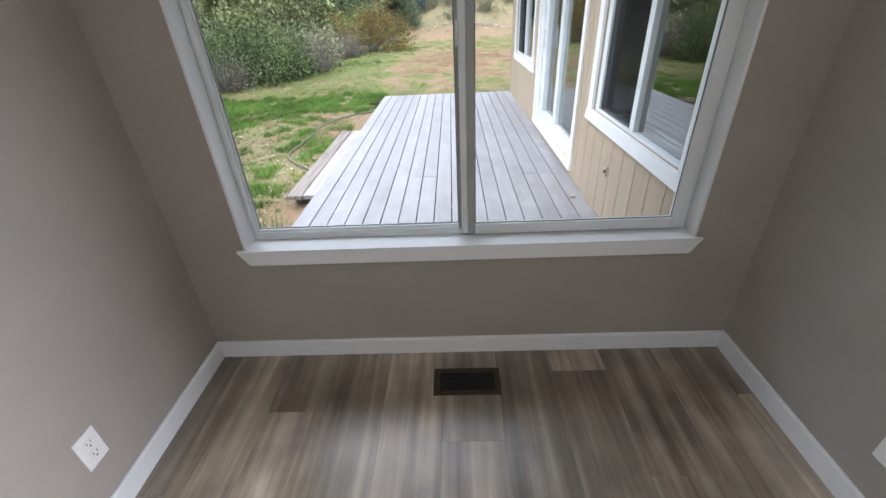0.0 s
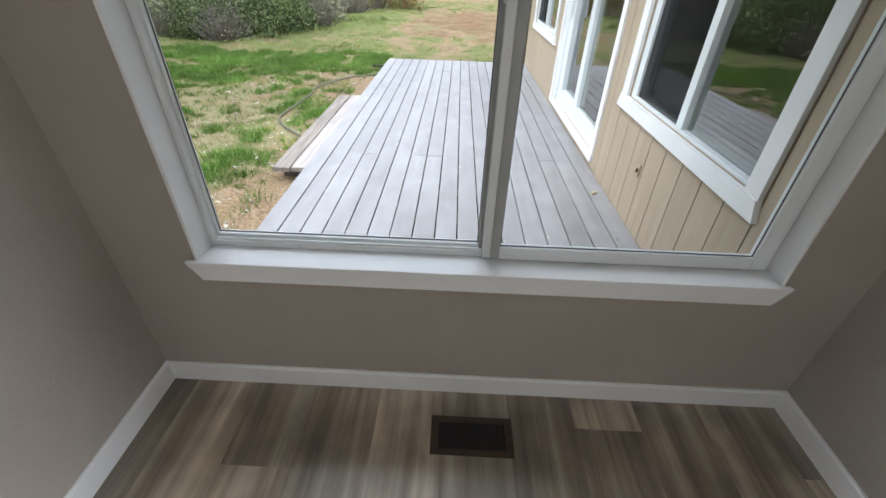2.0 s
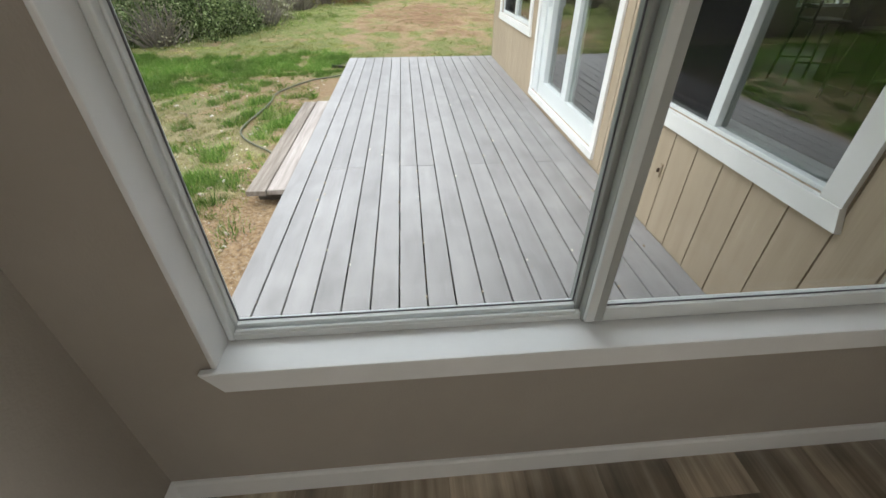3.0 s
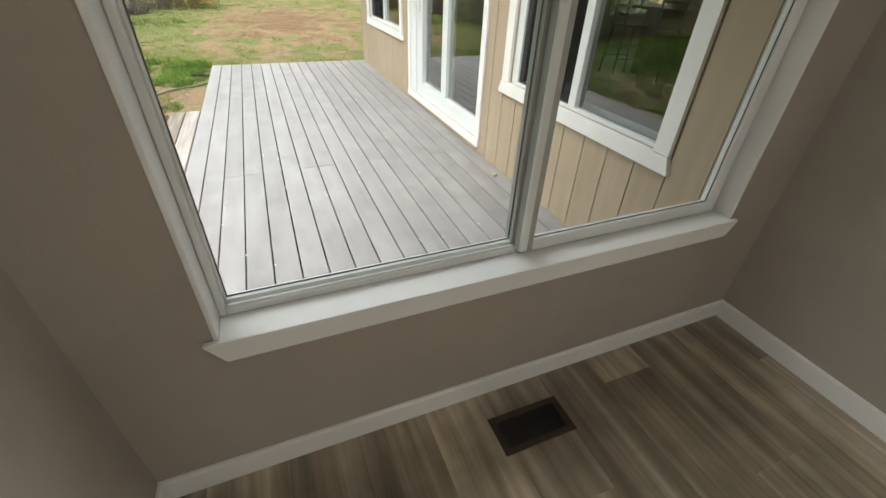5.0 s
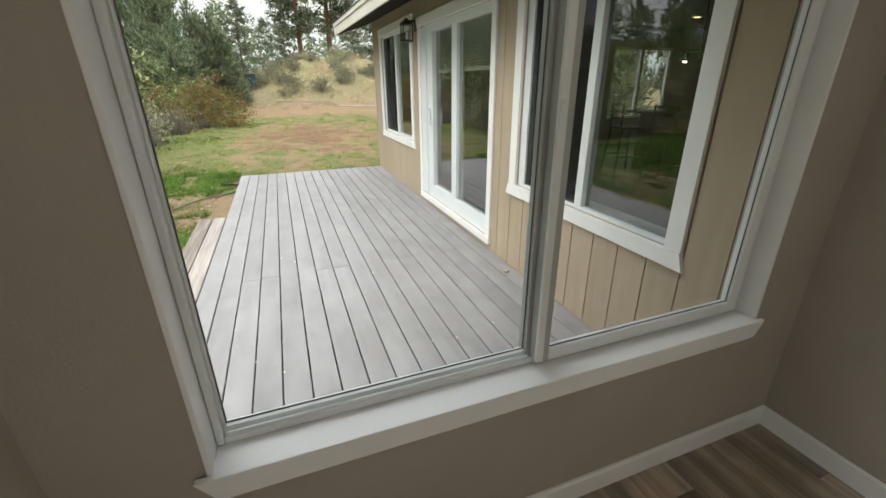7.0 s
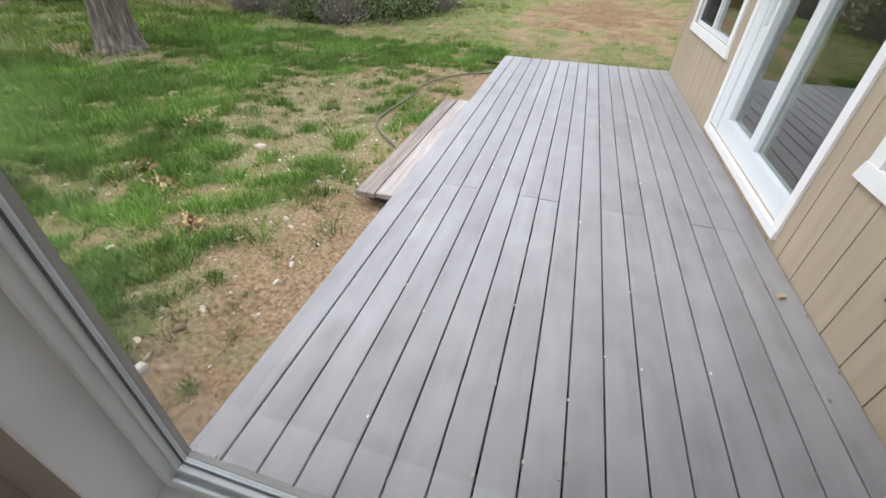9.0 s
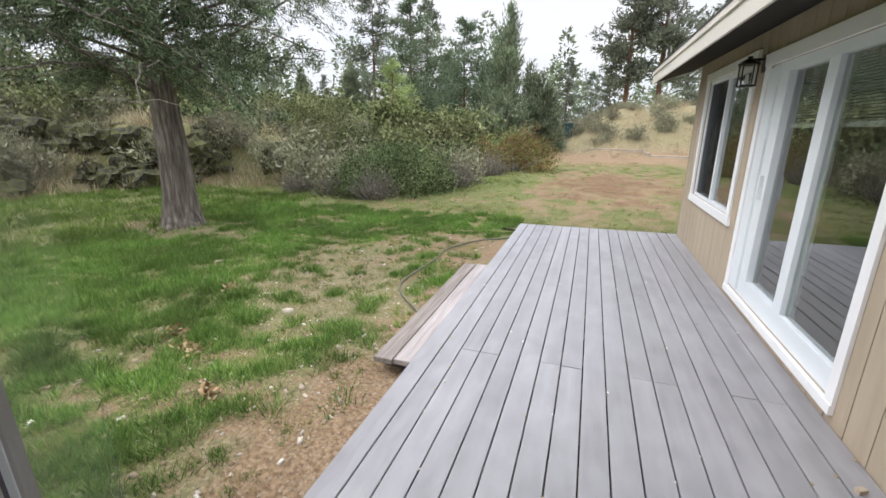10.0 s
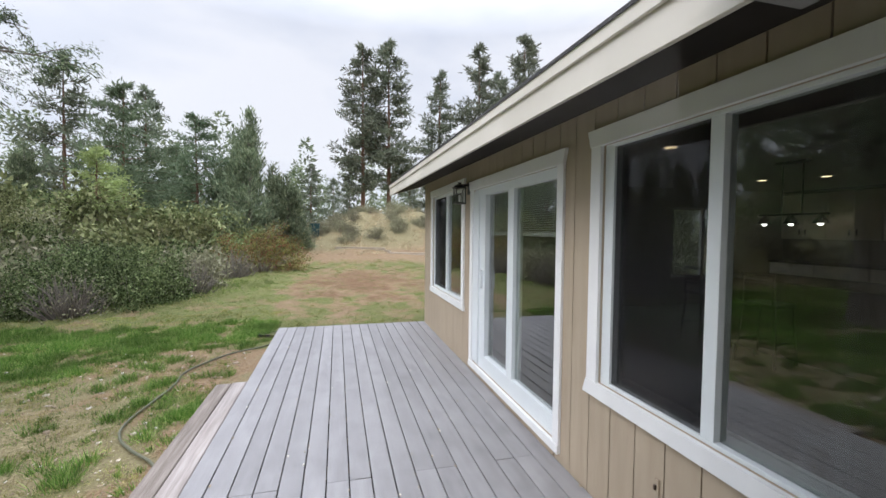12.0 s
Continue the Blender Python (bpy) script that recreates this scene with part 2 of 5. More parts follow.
def piece_mesh(name, x0, x1, y0, y1, z0, z1, chamfer, material):
    """A board of 10 faces with its upper edges chamfered."""
    bm = bmesh.new()
    lo = [bm.verts.new(p) for p in ((x0, y0, z0), (x1, y0, z0), (x1, y1, z0), (x0, y1, z0))]
    mid = [bm.verts.new(p) for p in ((x0, y0, z1 - chamfer), (x1, y0, z1 - chamfer), (x1, y1, z1 - chamfer), (x0, y1, z1 - chamfer))]
    c = chamfer
    hi = [bm.verts.new(p) for p in ((x0 + c, y0 + c, z1), (x1 - c, y0 + c, z1), (x1 - c, y1 - c, z1), (x0 + c, y1 - c, z1))]
    for a, b in ((lo, mid), (mid, hi)):
        for k in range(4):
            bm.faces.new((a[k], a[(k + 1) % 4], b[(k + 1) % 4], b[k]))
    bm.faces.new(hi)
    bm.faces.new(lo[::-1])
    return mesh_of(name, bm, material)


# ---- the plan ----
XL, XR = -1.148, 1.083            # nook walls
WX0, WX1, WZ0, WZ1 = -0.876, 0.828, 0.545, 1.985   # window opening
WALL_T = 0.14
ROOM_Y, ROOM_X0, ROOM_X1, CEIL_Z = -5.2, -3.2, 3.6, 2.44
NOOK_Y = -1.15
HX, HY0, HY1 = 1.06, WALL_T, 7.03   # house wall face and ends
DECK_Z, DECK_X0, DECK_Y1 = -0.135, -1.382, 7.06

# ---- room shell ----
wall_north = structure("wall_north", [
    (XL - 0.15, WX0 - 0.012, 0, WALL_T, -0.1, CEIL_Z), (WX1 + 0.012, XR + 0.15, 0, WALL_T, -0.1, CEIL_Z),
    (WX0 - 0.012, WX1 + 0.012, 0, WALL_T, -0.1, WZ0), (WX0 - 0.012, WX1 + 0.012, 0, WALL_T, WZ1 + 0.012, CEIL_Z)], M_WALL, "greige painted drywall below and round the window")
SY0, SY1, SZ0, SZ1 = -2.75, -1.35, 0.5, 2.1   # unseen side openings of the room behind, added for the fill lamps


def room_side(x0, x1):
    return [(x0, x1, ROOM_Y, SY0, -0.1, CEIL_Z), (x0, x1, SY1, NOOK_Y, -0.1, CEIL_Z), (x0, x1, SY0, SY1, -0.1, SZ0), (x0, x1, SY0, SY1, SZ1, CEIL_Z)]


structure("wall_west", [(XL - 0.15, XL, NOOK_Y, 0, -0.1, CEIL_Z), (ROOM_X0, XL, NOOK_Y - 0.15, NOOK_Y, -0.1, CEIL_Z), *room_side(ROOM_X0 - 0.15, ROOM_X0)], M_WALL, "greige painted drywall side of the nook")
structure("wall_east", [(XR, XR + 0.15, NOOK_Y, 0, -0.1, CEIL_Z), (XR, ROOM_X1, NOOK_Y - 0.15, NOOK_Y, -0.1, CEIL_Z), *room_side(ROOM_X1, ROOM_X1 + 0.15)], M_WALL, "greige painted drywall side of the nook")
structure("wall_south", [(ROOM_X0 - 0.15, ROOM_X1 + 0.15, ROOM_Y - 0.15, ROOM_Y, -0.1, CEIL_Z)], M_WALL, "greige painted drywall at the back of the room")
structure("ceiling", [(ROOM_X0 - 0.15, ROOM_X1 + 0.15, ROOM_Y - 0.15, NOOK_Y, CEIL_Z, CEIL_Z + 0.12), (XL - 0.15, XR + 0.15, NOOK_Y, WALL_T, CEIL_Z, CEIL_Z + 0.12)], M_CEIL, "white painted ceiling of the room")
floor = structure("floor", [(ROOM_X0 - 0.15, ROOM_X1 + 0.15, ROOM_Y, NOOK_Y, -0.1, -0.008), (XL, XR, NOOK_Y, 0, -0.1, -0.008)], M_UNDER, "greige oak-look vinyl plank floor", "floor")

# ---- window of the nook ----
window_1 = thing("window_1", (0, 0, 0), "white vinyl sliding window with a painted stool", "window")
window_1["kind"] = "structure"
for nm, dims in (("jamb", (WX0 - 0.0115, WX0, -0.005, 0.116, WZ0, WZ1)), ("jamb", (WX1, WX1 + 0.0115, -0.005, 0.116, WZ0, WZ1)), ("jamb", (WX0 - 0.0115, WX1 + 0.0115, -0.005, 0.116, WZ1, WZ1 + 0.0115))):
    box_part(nm, dims, M_TRIM, window_1, bevel=0.003)
bm = bmesh.new()
prism(bm, [(-0.913, 0.5565), (-0.872, 0.492), (0.82, 0.492), (0.861, 0.5565)], "y", -0.022, -0.003)
bmesh.ops.bevel(bm, geom=bm.edges[:], offset=0.003, segments=2, affect="EDGES")
part("apron", bm, M_TRIM, window_1)
box_part("window_stool", (WX0, WX1, -0.0215, 0.075, 0.5455, 0.5578), M_TRIM, window_1, "white painted stool with faint scuffs", 0.002)
GX0, GX1, GZ0, GZ1 = -0.853, 0.767, 0.593, 1.925
fx0, fx1, fz0, fz1 = WX0 + 0.001, WX1 - 0.001, 0.558, WZ1 - 0.001
# outer vinyl frame, stepped like a track
for nm, dims in (("frame_side", (fx0, GX0 - 0.006, 0.072, 0.114, fz0, fz1)), ("frame_side", (GX1 + 0.040, fx1, 0.066, 0.114, fz0, fz1)),
                 ("frame_bottom", (GX0 - 0.006, GX1 + 0.040, 0.072, 0.114, fz0, 0.578)), ("frame_top", (GX0 - 0.006, GX1 + 0.040, 0.072, 0.114, 1.945, fz1))):
    box_part(nm, dims, M_VINYL, window_1, bevel=0.003)
# the meeting stile gets the vinyl darkened as backlit shade
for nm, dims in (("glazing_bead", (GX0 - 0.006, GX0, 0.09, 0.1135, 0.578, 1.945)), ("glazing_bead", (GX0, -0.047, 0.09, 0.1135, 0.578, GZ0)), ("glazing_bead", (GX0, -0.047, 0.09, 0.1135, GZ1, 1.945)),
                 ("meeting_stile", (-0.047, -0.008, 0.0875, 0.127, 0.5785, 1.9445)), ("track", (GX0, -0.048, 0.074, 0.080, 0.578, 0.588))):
    box_part(nm, dims, M_SHADED_SASH if nm == "meeting_stile" else M_VINYL, window_1, bevel=0.002)
sash = new("sash")
sash.parent = window_1
# the middle sash stile is darkened the same way, the rest stays white
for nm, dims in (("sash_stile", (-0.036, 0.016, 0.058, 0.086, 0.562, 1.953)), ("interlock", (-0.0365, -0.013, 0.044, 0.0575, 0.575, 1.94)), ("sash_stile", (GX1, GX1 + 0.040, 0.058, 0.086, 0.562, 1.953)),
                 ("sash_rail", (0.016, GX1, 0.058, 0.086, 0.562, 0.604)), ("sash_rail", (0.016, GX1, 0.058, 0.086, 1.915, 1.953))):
    box_part(nm, dims, M_SHADED_SASH if dims[0] == -0.036 else M_VINYL, sash, bevel=0.003)
bm = bmesh.new()
box(bm, -0.045, -0.037, 0.022, 0.030, 1.232, 1.302, 0.003)
for z in (1.236, 1.290):
    box(bm, -0.045, -0.030, 0.0285, 0.0438, z, z + 0.008, 0.002)
part("pull_handle", bm, M_VINYL, sash, "slim curved sash pull")
box_part("pane", (0.016, GX1, 0.071, 0.0735, 0.604, 1.915), M_GLASS, sash, "clear glass pane")
box_part("pane", (GX0, -0.047, 0.106, 0.1085, GZ0, GZ1), M_GLASS, window_1, "clear glass pane")
M_SEAL = surface("grey_window_seal", [(0.10, 0.10, 0.115), (0.15, 0.15, 0.17)], rough=0.6, bump=0)
for x0, x1, y0, z0, z1 in ((GX0, -0.047, 0.1, GZ0, GZ1), (0.016, GX1, 0.066, 0.604, 1.915)):
    bm = bmesh.new()
    for d in ((x0, x0 + 0.0028, z0, z1), (x1 - 0.0028, x1, z0, z1), (x0 + 0.0028, x1 - 0.0028, z0, z0 + 0.0028), (x0 + 0.0028, x1 - 0.0028, z1 - 0.0028, z1)):
        box(bm, d[0], d[1], y0 + 0.0015, y0 + 0.0045, d[2], d[3])
    part("seal", bm, M_SEAL, window_1, "grey glazing seal")

# ---- baseboards ----
def baseboard(name, run):
    """A board with an eased top; run: (axis, wall, side, start, end)."""
    axis, wall, side, a, b = run
    bm = bmesh.new()
    t, h = 0.013 * side, 0.084
    ring = [(wall, 0.0), (wall + t, 0.0), (wall + t, h - 0.006), (wall + t * 0.6, h), (wall, h)]
    prism(bm, ring, "y" if axis == "y" else "x", a, b)
    return tagged(part(name, bm, M_TRIM), "white painted baseboard along the wall", "baseboard", kind="structure")


baseboard("baseboard", ("x", 0.0, -1, XL + 0.013, XR - 0.013))
baseboard("baseboard", ("y", XL, 1, NOOK_Y, 0.0))
baseboard("baseboard", ("y", XR, -1, NOOK_Y, 0.0))

# ---- floor register and outlets ----
M_BRONZE = surface("brown_enamel_register", [(0.04, 0.028, 0.02), (0.065, 0.046, 0.033)], (30, 30, 30), 0.5, 0.05, metal=0.2)
register = thing("floor_register", (-0.033, -0.183, 0), "dark brown metal floor register near the wall", "vent")
bm = bmesh.new()
for d in ((-0.137, 0.137, -0.069, -0.048), (-0.137, 0.137, 0.048, 0.069), (-0.137, -0.112, -0.048, 0.048), (0.112, 0.137, -0.048, 0.048)):
    box(bm, d[0], d[1], d[2], d[3], 0.0005, 0.006, 0.0015)
part("register_frame", bm, M_BRONZE, register)
box_part("duct", (-0.112, 0.112, -0.048, 0.048, -0.007, 0.0008), M_BLACK, register, "dark opening")
bm = bmesh.new()
box(bm, -0.0025, 0.0025, -0.048, 0.048, 0.001, 0.0055)
louvre = mesh_of("louvre", bm, M_BLACK)
for k in range(22):
    o = new("louvre", louvre)
    o.parent, o.location = register, (-0.1025 + k * 0.0098, 0, 0)
box_part("louvre_bar", (-0.112, 0.112, -0.003, 0.003, 0.0008, 0.0045), M_BLACK, register)

M_PLASTIC = surface("white_plastic", [(0.78, 0.78, 0.77), (0.82, 0.82, 0.81)], (9, 9, 9), 0.35, 0.02, fine=50)


def outlet(at, side):
    """A duplex outlet on a side wall; side: which way it faces along x."""
    o = thing("wall_outlet", at, "white plastic duplex outlet on the wall", "outlet", "wall outlets")
    s = side
    bm = bmesh.new()
    box(bm, min(0, 0.006 * s), max(0, 0.006 * s), -0.036, 0.036, -0.058, 0.058, 0.002)
    part("cover_plate", bm, M_PLASTIC, o)
    for z in (-0.021, 0.021):
        bm = bmesh.new()
        x0, x1 = sorted((0.006 * s, 0.0085 * s))
        box(bm, x0, x1, -0.017, 0.017, z - 0.014, z + 0.014, 0.001)
        face = part("socket", bm, M_PLASTIC, o)
        bm = bmesh.new()
        x0, x1 = sorted((0.0084 * s, 0.0089 * s))
        for y, h, w in ((-0.0065, 0.008, 0.002), (0.0065, 0.0095, 0.002)):
            box(bm, x0, x1, y - w / 2, y + w / 2, z + 0.002 - h / 2 + 0.003, z + 0.002 + h / 2 + 0.003)
        box(bm, x0, x1, -0.0025, 0.0025, z - 0.0105, z - 0.0055)
        part("slot", bm, M_BLACK, face, "dark contact slots")
    bm = bmesh.new()
    x0, x1 = sorted((0.006 * s, 0.0075 * s))
    box(bm, x0, x1, -0.003, 0.003, -0.003, 0.003)
    part("screw", bm, M_PLASTIC, o)
    return o


outlet((XL, -0.643, 0.272), 1)
outlet((XR, -0.69, 0.275), -1)

# ---- deck ----
deck = thing("deck", (0, 0, DECK_Z), "weathered grey composite plank deck beside the house", "deck")
PITCH, BW = 0.1437, 0.1360
board_full = piece_mesh("deck_board", 0, BW, WALL_T + 0.012, DECK_Y1, -0.025, 0, 0.003, M_DECK)
board_near = piece_mesh("deck_board", 0, BW, WALL_T + 0.012, 2.561, -0.025, 0, 0.003, M_DECK)
board_far = piece_mesh("deck_board", 0, BW, 2.564, DECK_Y1, -0.025, 0, 0.003, M_DECK)
for k in range(17):
    for me in ((board_near, board_far) if k % 4 in (2, 3) else (board_full,)):
        o = new("deck_board", me)
        o.parent, o.location = deck, (DECK_X0 + k * PITCH, random.uniform(-0.004, 0.004), random.uniform(-0.0012, 0.0012))
M_JOIST = surface("dark_treated_joist", [(0.06, 0.05, 0.04), (0.10, 0.085, 0.07)], (6, 6, 6), 0.9, 0.2)
for k in range(18):
    y = 0.25 + k * 0.4
    box_part("joist", (DECK_X0 + 0.03, HX - 0.02, y, y + 0.04, -0.165, -0.026), M_JOIST, deck)
box_part("rim_joist", (DECK_X0 + 0.005, DECK_X0 + 0.029, WALL_T + 0.02, DECK_Y1 - 0.03, -0.19, -0.027), M_DECK, deck)
box_part("rim_joist", (DECK_X0 + 0.03, HX - 0.02, DECK_Y1 - 0.029, DECK_Y1 - 0.006, -0.19, -0.027), M_DECK, deck)

step = thing("deck_step", (0, 0, 0), "weathered bare wood step of two planks beside the deck", "step")
SZ = -0.215
for x0, x1, y0, y1, z1, wood in ((-1.735, -1.585, 2.37, 4.80, SZ, M_STEP), (-1.579, -1.435, 2.39, 4.83, SZ - 0.004, M_PALE_STEP)):
    o = new("step_plank", piece_mesh("step_plank", x0, x1, y0, y1, z1 - 0.042, z1, 0.005, wood))
    o.parent = step
for y in (2.5, 3.6, 4.6):
    box_part("step_block", (-1.70, -1.46, y, y + 0.09, -0.42, SZ - 0.048), M_JOIST, step, bevel=0.006)

# ---- house ----
house = thing("house", (HX, 0, DECK_Z), "single-storey house with tan grooved siding and white trim", "house")
house_at = Matrix.Translation((HX, 0, DECK_Z)).inverted()


def hpart(name, bm, material, parent=None, label=""):
    """A part of the house, given in world places."""
    bm.transform(house_at)
    return part(name, bm, material, parent or house, label)


def hbox(name, dims, material, parent=None, label="", bevel=0.0):
    bm = bmesh.new()
    box(bm, *dims, bevel)
    return hpart(name, bm, material, parent, label)


WALL_TOP = 2.30
BIG = (0.585, 2.025, 0.578, 1.985)     # y0, y1, z0, z1 of the openings
DOOR = (2.515, 4.375, -0.02, 1.945)
SMALL = (4.80, 6.42, 0.585, 2.02)
OPENINGS = (BIG, DOOR, SMALL)
GROOVE, GROOVE_Y = 0.2039, 0.076


def siding_runs(y0, y1):
    """Vertical runs of wall left clear by the openings across a strip."""
    gone = sorted((z0, z1) for a, b, z0, z1 in OPENINGS if a < y1 - 1e-4 and b > y0 + 1e-4)
    z, runs = -0.32, []
    for z0, z1 in gone:
        if z0 > z:
            runs.append((z, z0))
        z = z1
    return runs + [(z, WALL_TOP)]


cuts = sorted({HY0, *(GROOVE_Y + GROOVE * k for k in range(1, int((HY1 - GROOVE_Y) / GROOVE) + 1)), HY1, *(v for o in OPENINGS for v in o[:2])})
grooves = {round(GROOVE_Y + GROOVE * k, 4) for k in range(1, 60)}
for y0, y1 in zip(cuts, cuts[1:]):
    if y1 - y0 < 0.004:
        continue
    a = y0 + (0.004 if round(y0, 4) in grooves else 0)
    b = y1 - (0.004 if round(y1, 4) in grooves else 0)
    for z0, z1 in siding_runs(y0, y1):
        if b - a > 0.004:
            hbox("siding_board", (HX, HX + 0.012, a, b, z0, z1), M_SIDING)
bm = bmesh.new()
for y0, y1 in zip(cuts, cuts[1:]):
    for z0, z1 in siding_runs(y0, y1):
        box(bm, HX + 0.008 + 0.0045, HX + 0.14, y0, y1, z0, z1)
hpart("wall_core", bm, M_SIDING)
M_INWALL = surface("greige_inner_wall", [(0.24, 0.215, 0.185), (0.29, 0.26, 0.225)], (3, 3, 3), 0.8, 0.1, fine=90)
hbox("corner_board", (HX - 0.004, HX + 0.14, HY1 + 0.001, HY1 + 0.02, -0.32, WALL_TOP), M_SIDING)


def trim_frame(opening, sill=True, w=0.095):
    """White boards round an opening, with eared head and sill."""
    y0, y1, z0, z1 = opening
    holder = new("trim")
    holder.parent, holder.location = house, (0, 0, 0)
    x0, x1 = HX - 0.022, HX - 0.001
    hbox("side_casing", (x0, x1, y0 - w, y0, z0, z1), M_OUTTRIM, holder, bevel=0.002)
    hbox("side_casing", (x0, x1, y1, y1 + w, z0, z1), M_OUTTRIM, holder, bevel=0.002)
    bm = bmesh.new()
    prism(bm, [(y0 - w, z1), (y1 + w, z1), (y1 + w + 0.03, z1 + 0.1), (y0 - w - 0.03, z1 + 0.1)], "x", x0 - 0.006, x1)
    hpart("head_casing", bm, M_OUTTRIM, holder)
    bm = bmesh.new()
    if sill:
        prism(bm, [(y0 - w - 0.03, z0 - 0.085), (y1 + w + 0.03, z0 - 0.085), (y1 + w, z0), (y0 - w, z0)], "x", x0 - 0.006, x1)
    else:
        prism(bm, [(y0 - w, z0 - 0.06), (y1 + w, z0 - 0.06), (y1 + w, z0), (y0 - w, z0)], "x", x0 - 0.006, x1)
    hpart("sill_casing", bm, M_OUTTRIM, holder)
    return holder


def slider(opening, name, label, near, stile, far, rail0, rail1, screen_far=True):
    """A two-panel slider: frame members up to the given glass edges, two panes and, on the far panel, a screen."""
    y0, y1, z0, z1 = opening
    u = new(name)
    u.parent = house
    tagged(u, label)
    xf = HX + 0.034
    for nm, d in (("frame_side", (y0, near, z0, z1)), ("frame_side", (far, y1, z0, z1)), ("frame_rail", (near, far, z0, z0 + rail0)), ("frame_rail", (near, far, z1 - rail1, z1)), ("centre_stile", (stile[0], stile[1], z0 + rail0, z1 - rail1))):
        hbox(nm, (xf - 0.022, xf + 0.05, *d), M_VINYL, u, bevel=0.003)
    hbox("pane", (xf + 0.012, xf + 0.015, near, stile[0], z0 + rail0, z1 - rail1), M_HGLASS, u, "clear glass pane")
    hbox("pane", (xf + 0.03, xf + 0.033, stile[1], far, z0 + rail0, z1 - rail1), M_HGLASS, u, "clear glass pane")
    if z0 > 0.3:
        hbox("inner_sill", (xf + 0.051, HX + 0.2, y0, y1, z0 - 0.012, z0 + 0.012), M_TRIM, u, "white painted inner sill", 0.003)
    if screen_far:
        hbox("screen", (xf - 0.006, xf - 0.0055, stile[1], far, z0 + rail0, z1 - rail1), M_SCREEN, u, "dark insect screen")
    return u


M_SCREEN.use_nodes = True
sn, sl = M_SCREEN.node_tree.nodes, M_SCREEN.node_tree.links
sn.clear()
s_out, s_mix, s_tr, s_df = sn.new("ShaderNodeOutputMaterial"), sn.new("ShaderNodeMixShader"), sn.new("ShaderNodeBsdfTransparent"), sn.new("ShaderNodeBsdfDiffuse")
s_df.inputs[0].default_value, s_mix.inputs[0].default_value = (0.018, 0.018, 0.02, 1), 0.4
sl.new(s_tr.outputs[0], s_mix.inputs[1]), sl.new(s_df.outputs[0], s_mix.inputs[2]), sl.new(s_mix.outputs[0], s_out.inputs[0])

trim_frame(BIG), trim_frame(SMALL), trim_frame(DOOR, False, 0.08)
slider(BIG, "window", "white vinyl slider window with a dark screen", 0.60, (1.262, 1.328), 1.945, 0.02, 0.02)
slider(SMALL, "window", "white vinyl slider window with a dark screen", 4.86, (5.60, 5.66), 6.36, 0.04, 0.04)
patio = slider(DOOR, "patio_door", "white sliding glass patio door", 2.575, (3.312, 3.442), 4.035, 0.155, 0.08, False)
hbox("sliding_stile", (HX + 0.066, HX + 0.084, 3.262, 3.311, 0.137, 1.863), M_VINYL, patio)
hbox("outer_track", (HX - 0.006, HX + 0.0115, 4.20, 4.373, 0.0, 1.92), M_VINYL, patio)
hbox("door_handle", (HX - 0.022, HX + 0.0115, 4.09, 4.115, 0.86, 1.06), M_VINYL, patio, "white pull handle", 0.006)
# raised mini blind behind the glass
blind = thing("window_blind", (HX + 0.108, 3.305, 1.445), "white slatted mini blind half raised in the patio door", "blind")
M_SLAT = surface("white_blind_slat", [(0.80, 0.81, 0.80), (0.86, 0.87, 0.86)], (9, 9, 9), 0.45, 0)
bm = bmesh.new()
vs = [bm.verts.new(p) for p in ((-0.011, -0.8, 0.004), (0.011, -0.8, -0.004), (0.011, 0.8, -0.004), (-0.011, 0.8, 0.004), (-0.011, -0.8, 0.0055), (0.011, -0.8, -0.0025), (0.011, 0.8, -0.0025), (-0.011, 0.8, 0.0055))]
for q in ((0, 1, 2, 3), (7, 6, 5, 4), (0, 4, 5, 1), (1, 5, 6, 2), (2, 6, 7, 3), (3, 7, 4, 0)):
    bm.faces.new([vs[i] for i in q])
slat = mesh_of("slat", bm, M_SLAT)
for k in range(24):
    o = new("slat", slat)
    o.parent, o.location = blind, (0, 0, 0.035 + k * 0.0185)
box_part("bottom_rail", (-0.014, 0.014, -0.81, 0.81, -0.005, 0.028), M_SLAT, blind)
box_part("head_rail", (-0.02, 0.02, -0.81, 0.81, 0.475, 0.51), M_SLAT, blind)
for y in (-0.55, 0.0, 0.55):
    box_part("ladder_cord", (-0.013, -0.0115, y - 0.004, y + 0.004, 0.02, 0.48), M_SLAT, blind)

# roof with eaves: a slope up from the deck side, a ridge and a slope down
EX, EZ, SL, RIDGE_X = 0.50, 2.16, 0.30, 5.0
RY0, RY1 = -0.2, 7.60


def eave_z(y):
    return 2.025 + 0.0139 * y


def slope_slab(name, x0, x1, lift0, lift1, material, label=""):
    bm = bmesh.new()
    v = []
    for x in (x0, x1):
        for y in (RY0, RY1):
            for lift in (lift0, lift1):
                v.append(bm.verts.new((x, y, eave_z(y) + 0.14 + (x - EX) * SL + lift)))
    for q in ((0, 1, 3, 2), (4, 6, 7, 5), (0, 4, 5, 1), (2, 3, 7, 6), (0, 2, 6, 4), (1, 5, 7, 3)):
        bm.faces.new([v[i] for i in q])
    return hpart(name, bm, material, None, label)


slope_slab("roof_deck", EX + 0.022, RIDGE_X, -0.005, 0.012, M_SOFFIT, "dark painted underside of the roof, deepened for eave shade")
slope_slab("shingle_layer", EX - 0.022, RIDGE_X, 0.045, 0.062, M_SHINGLE, "charcoal asphalt shingles")
bm = bmesh.new()
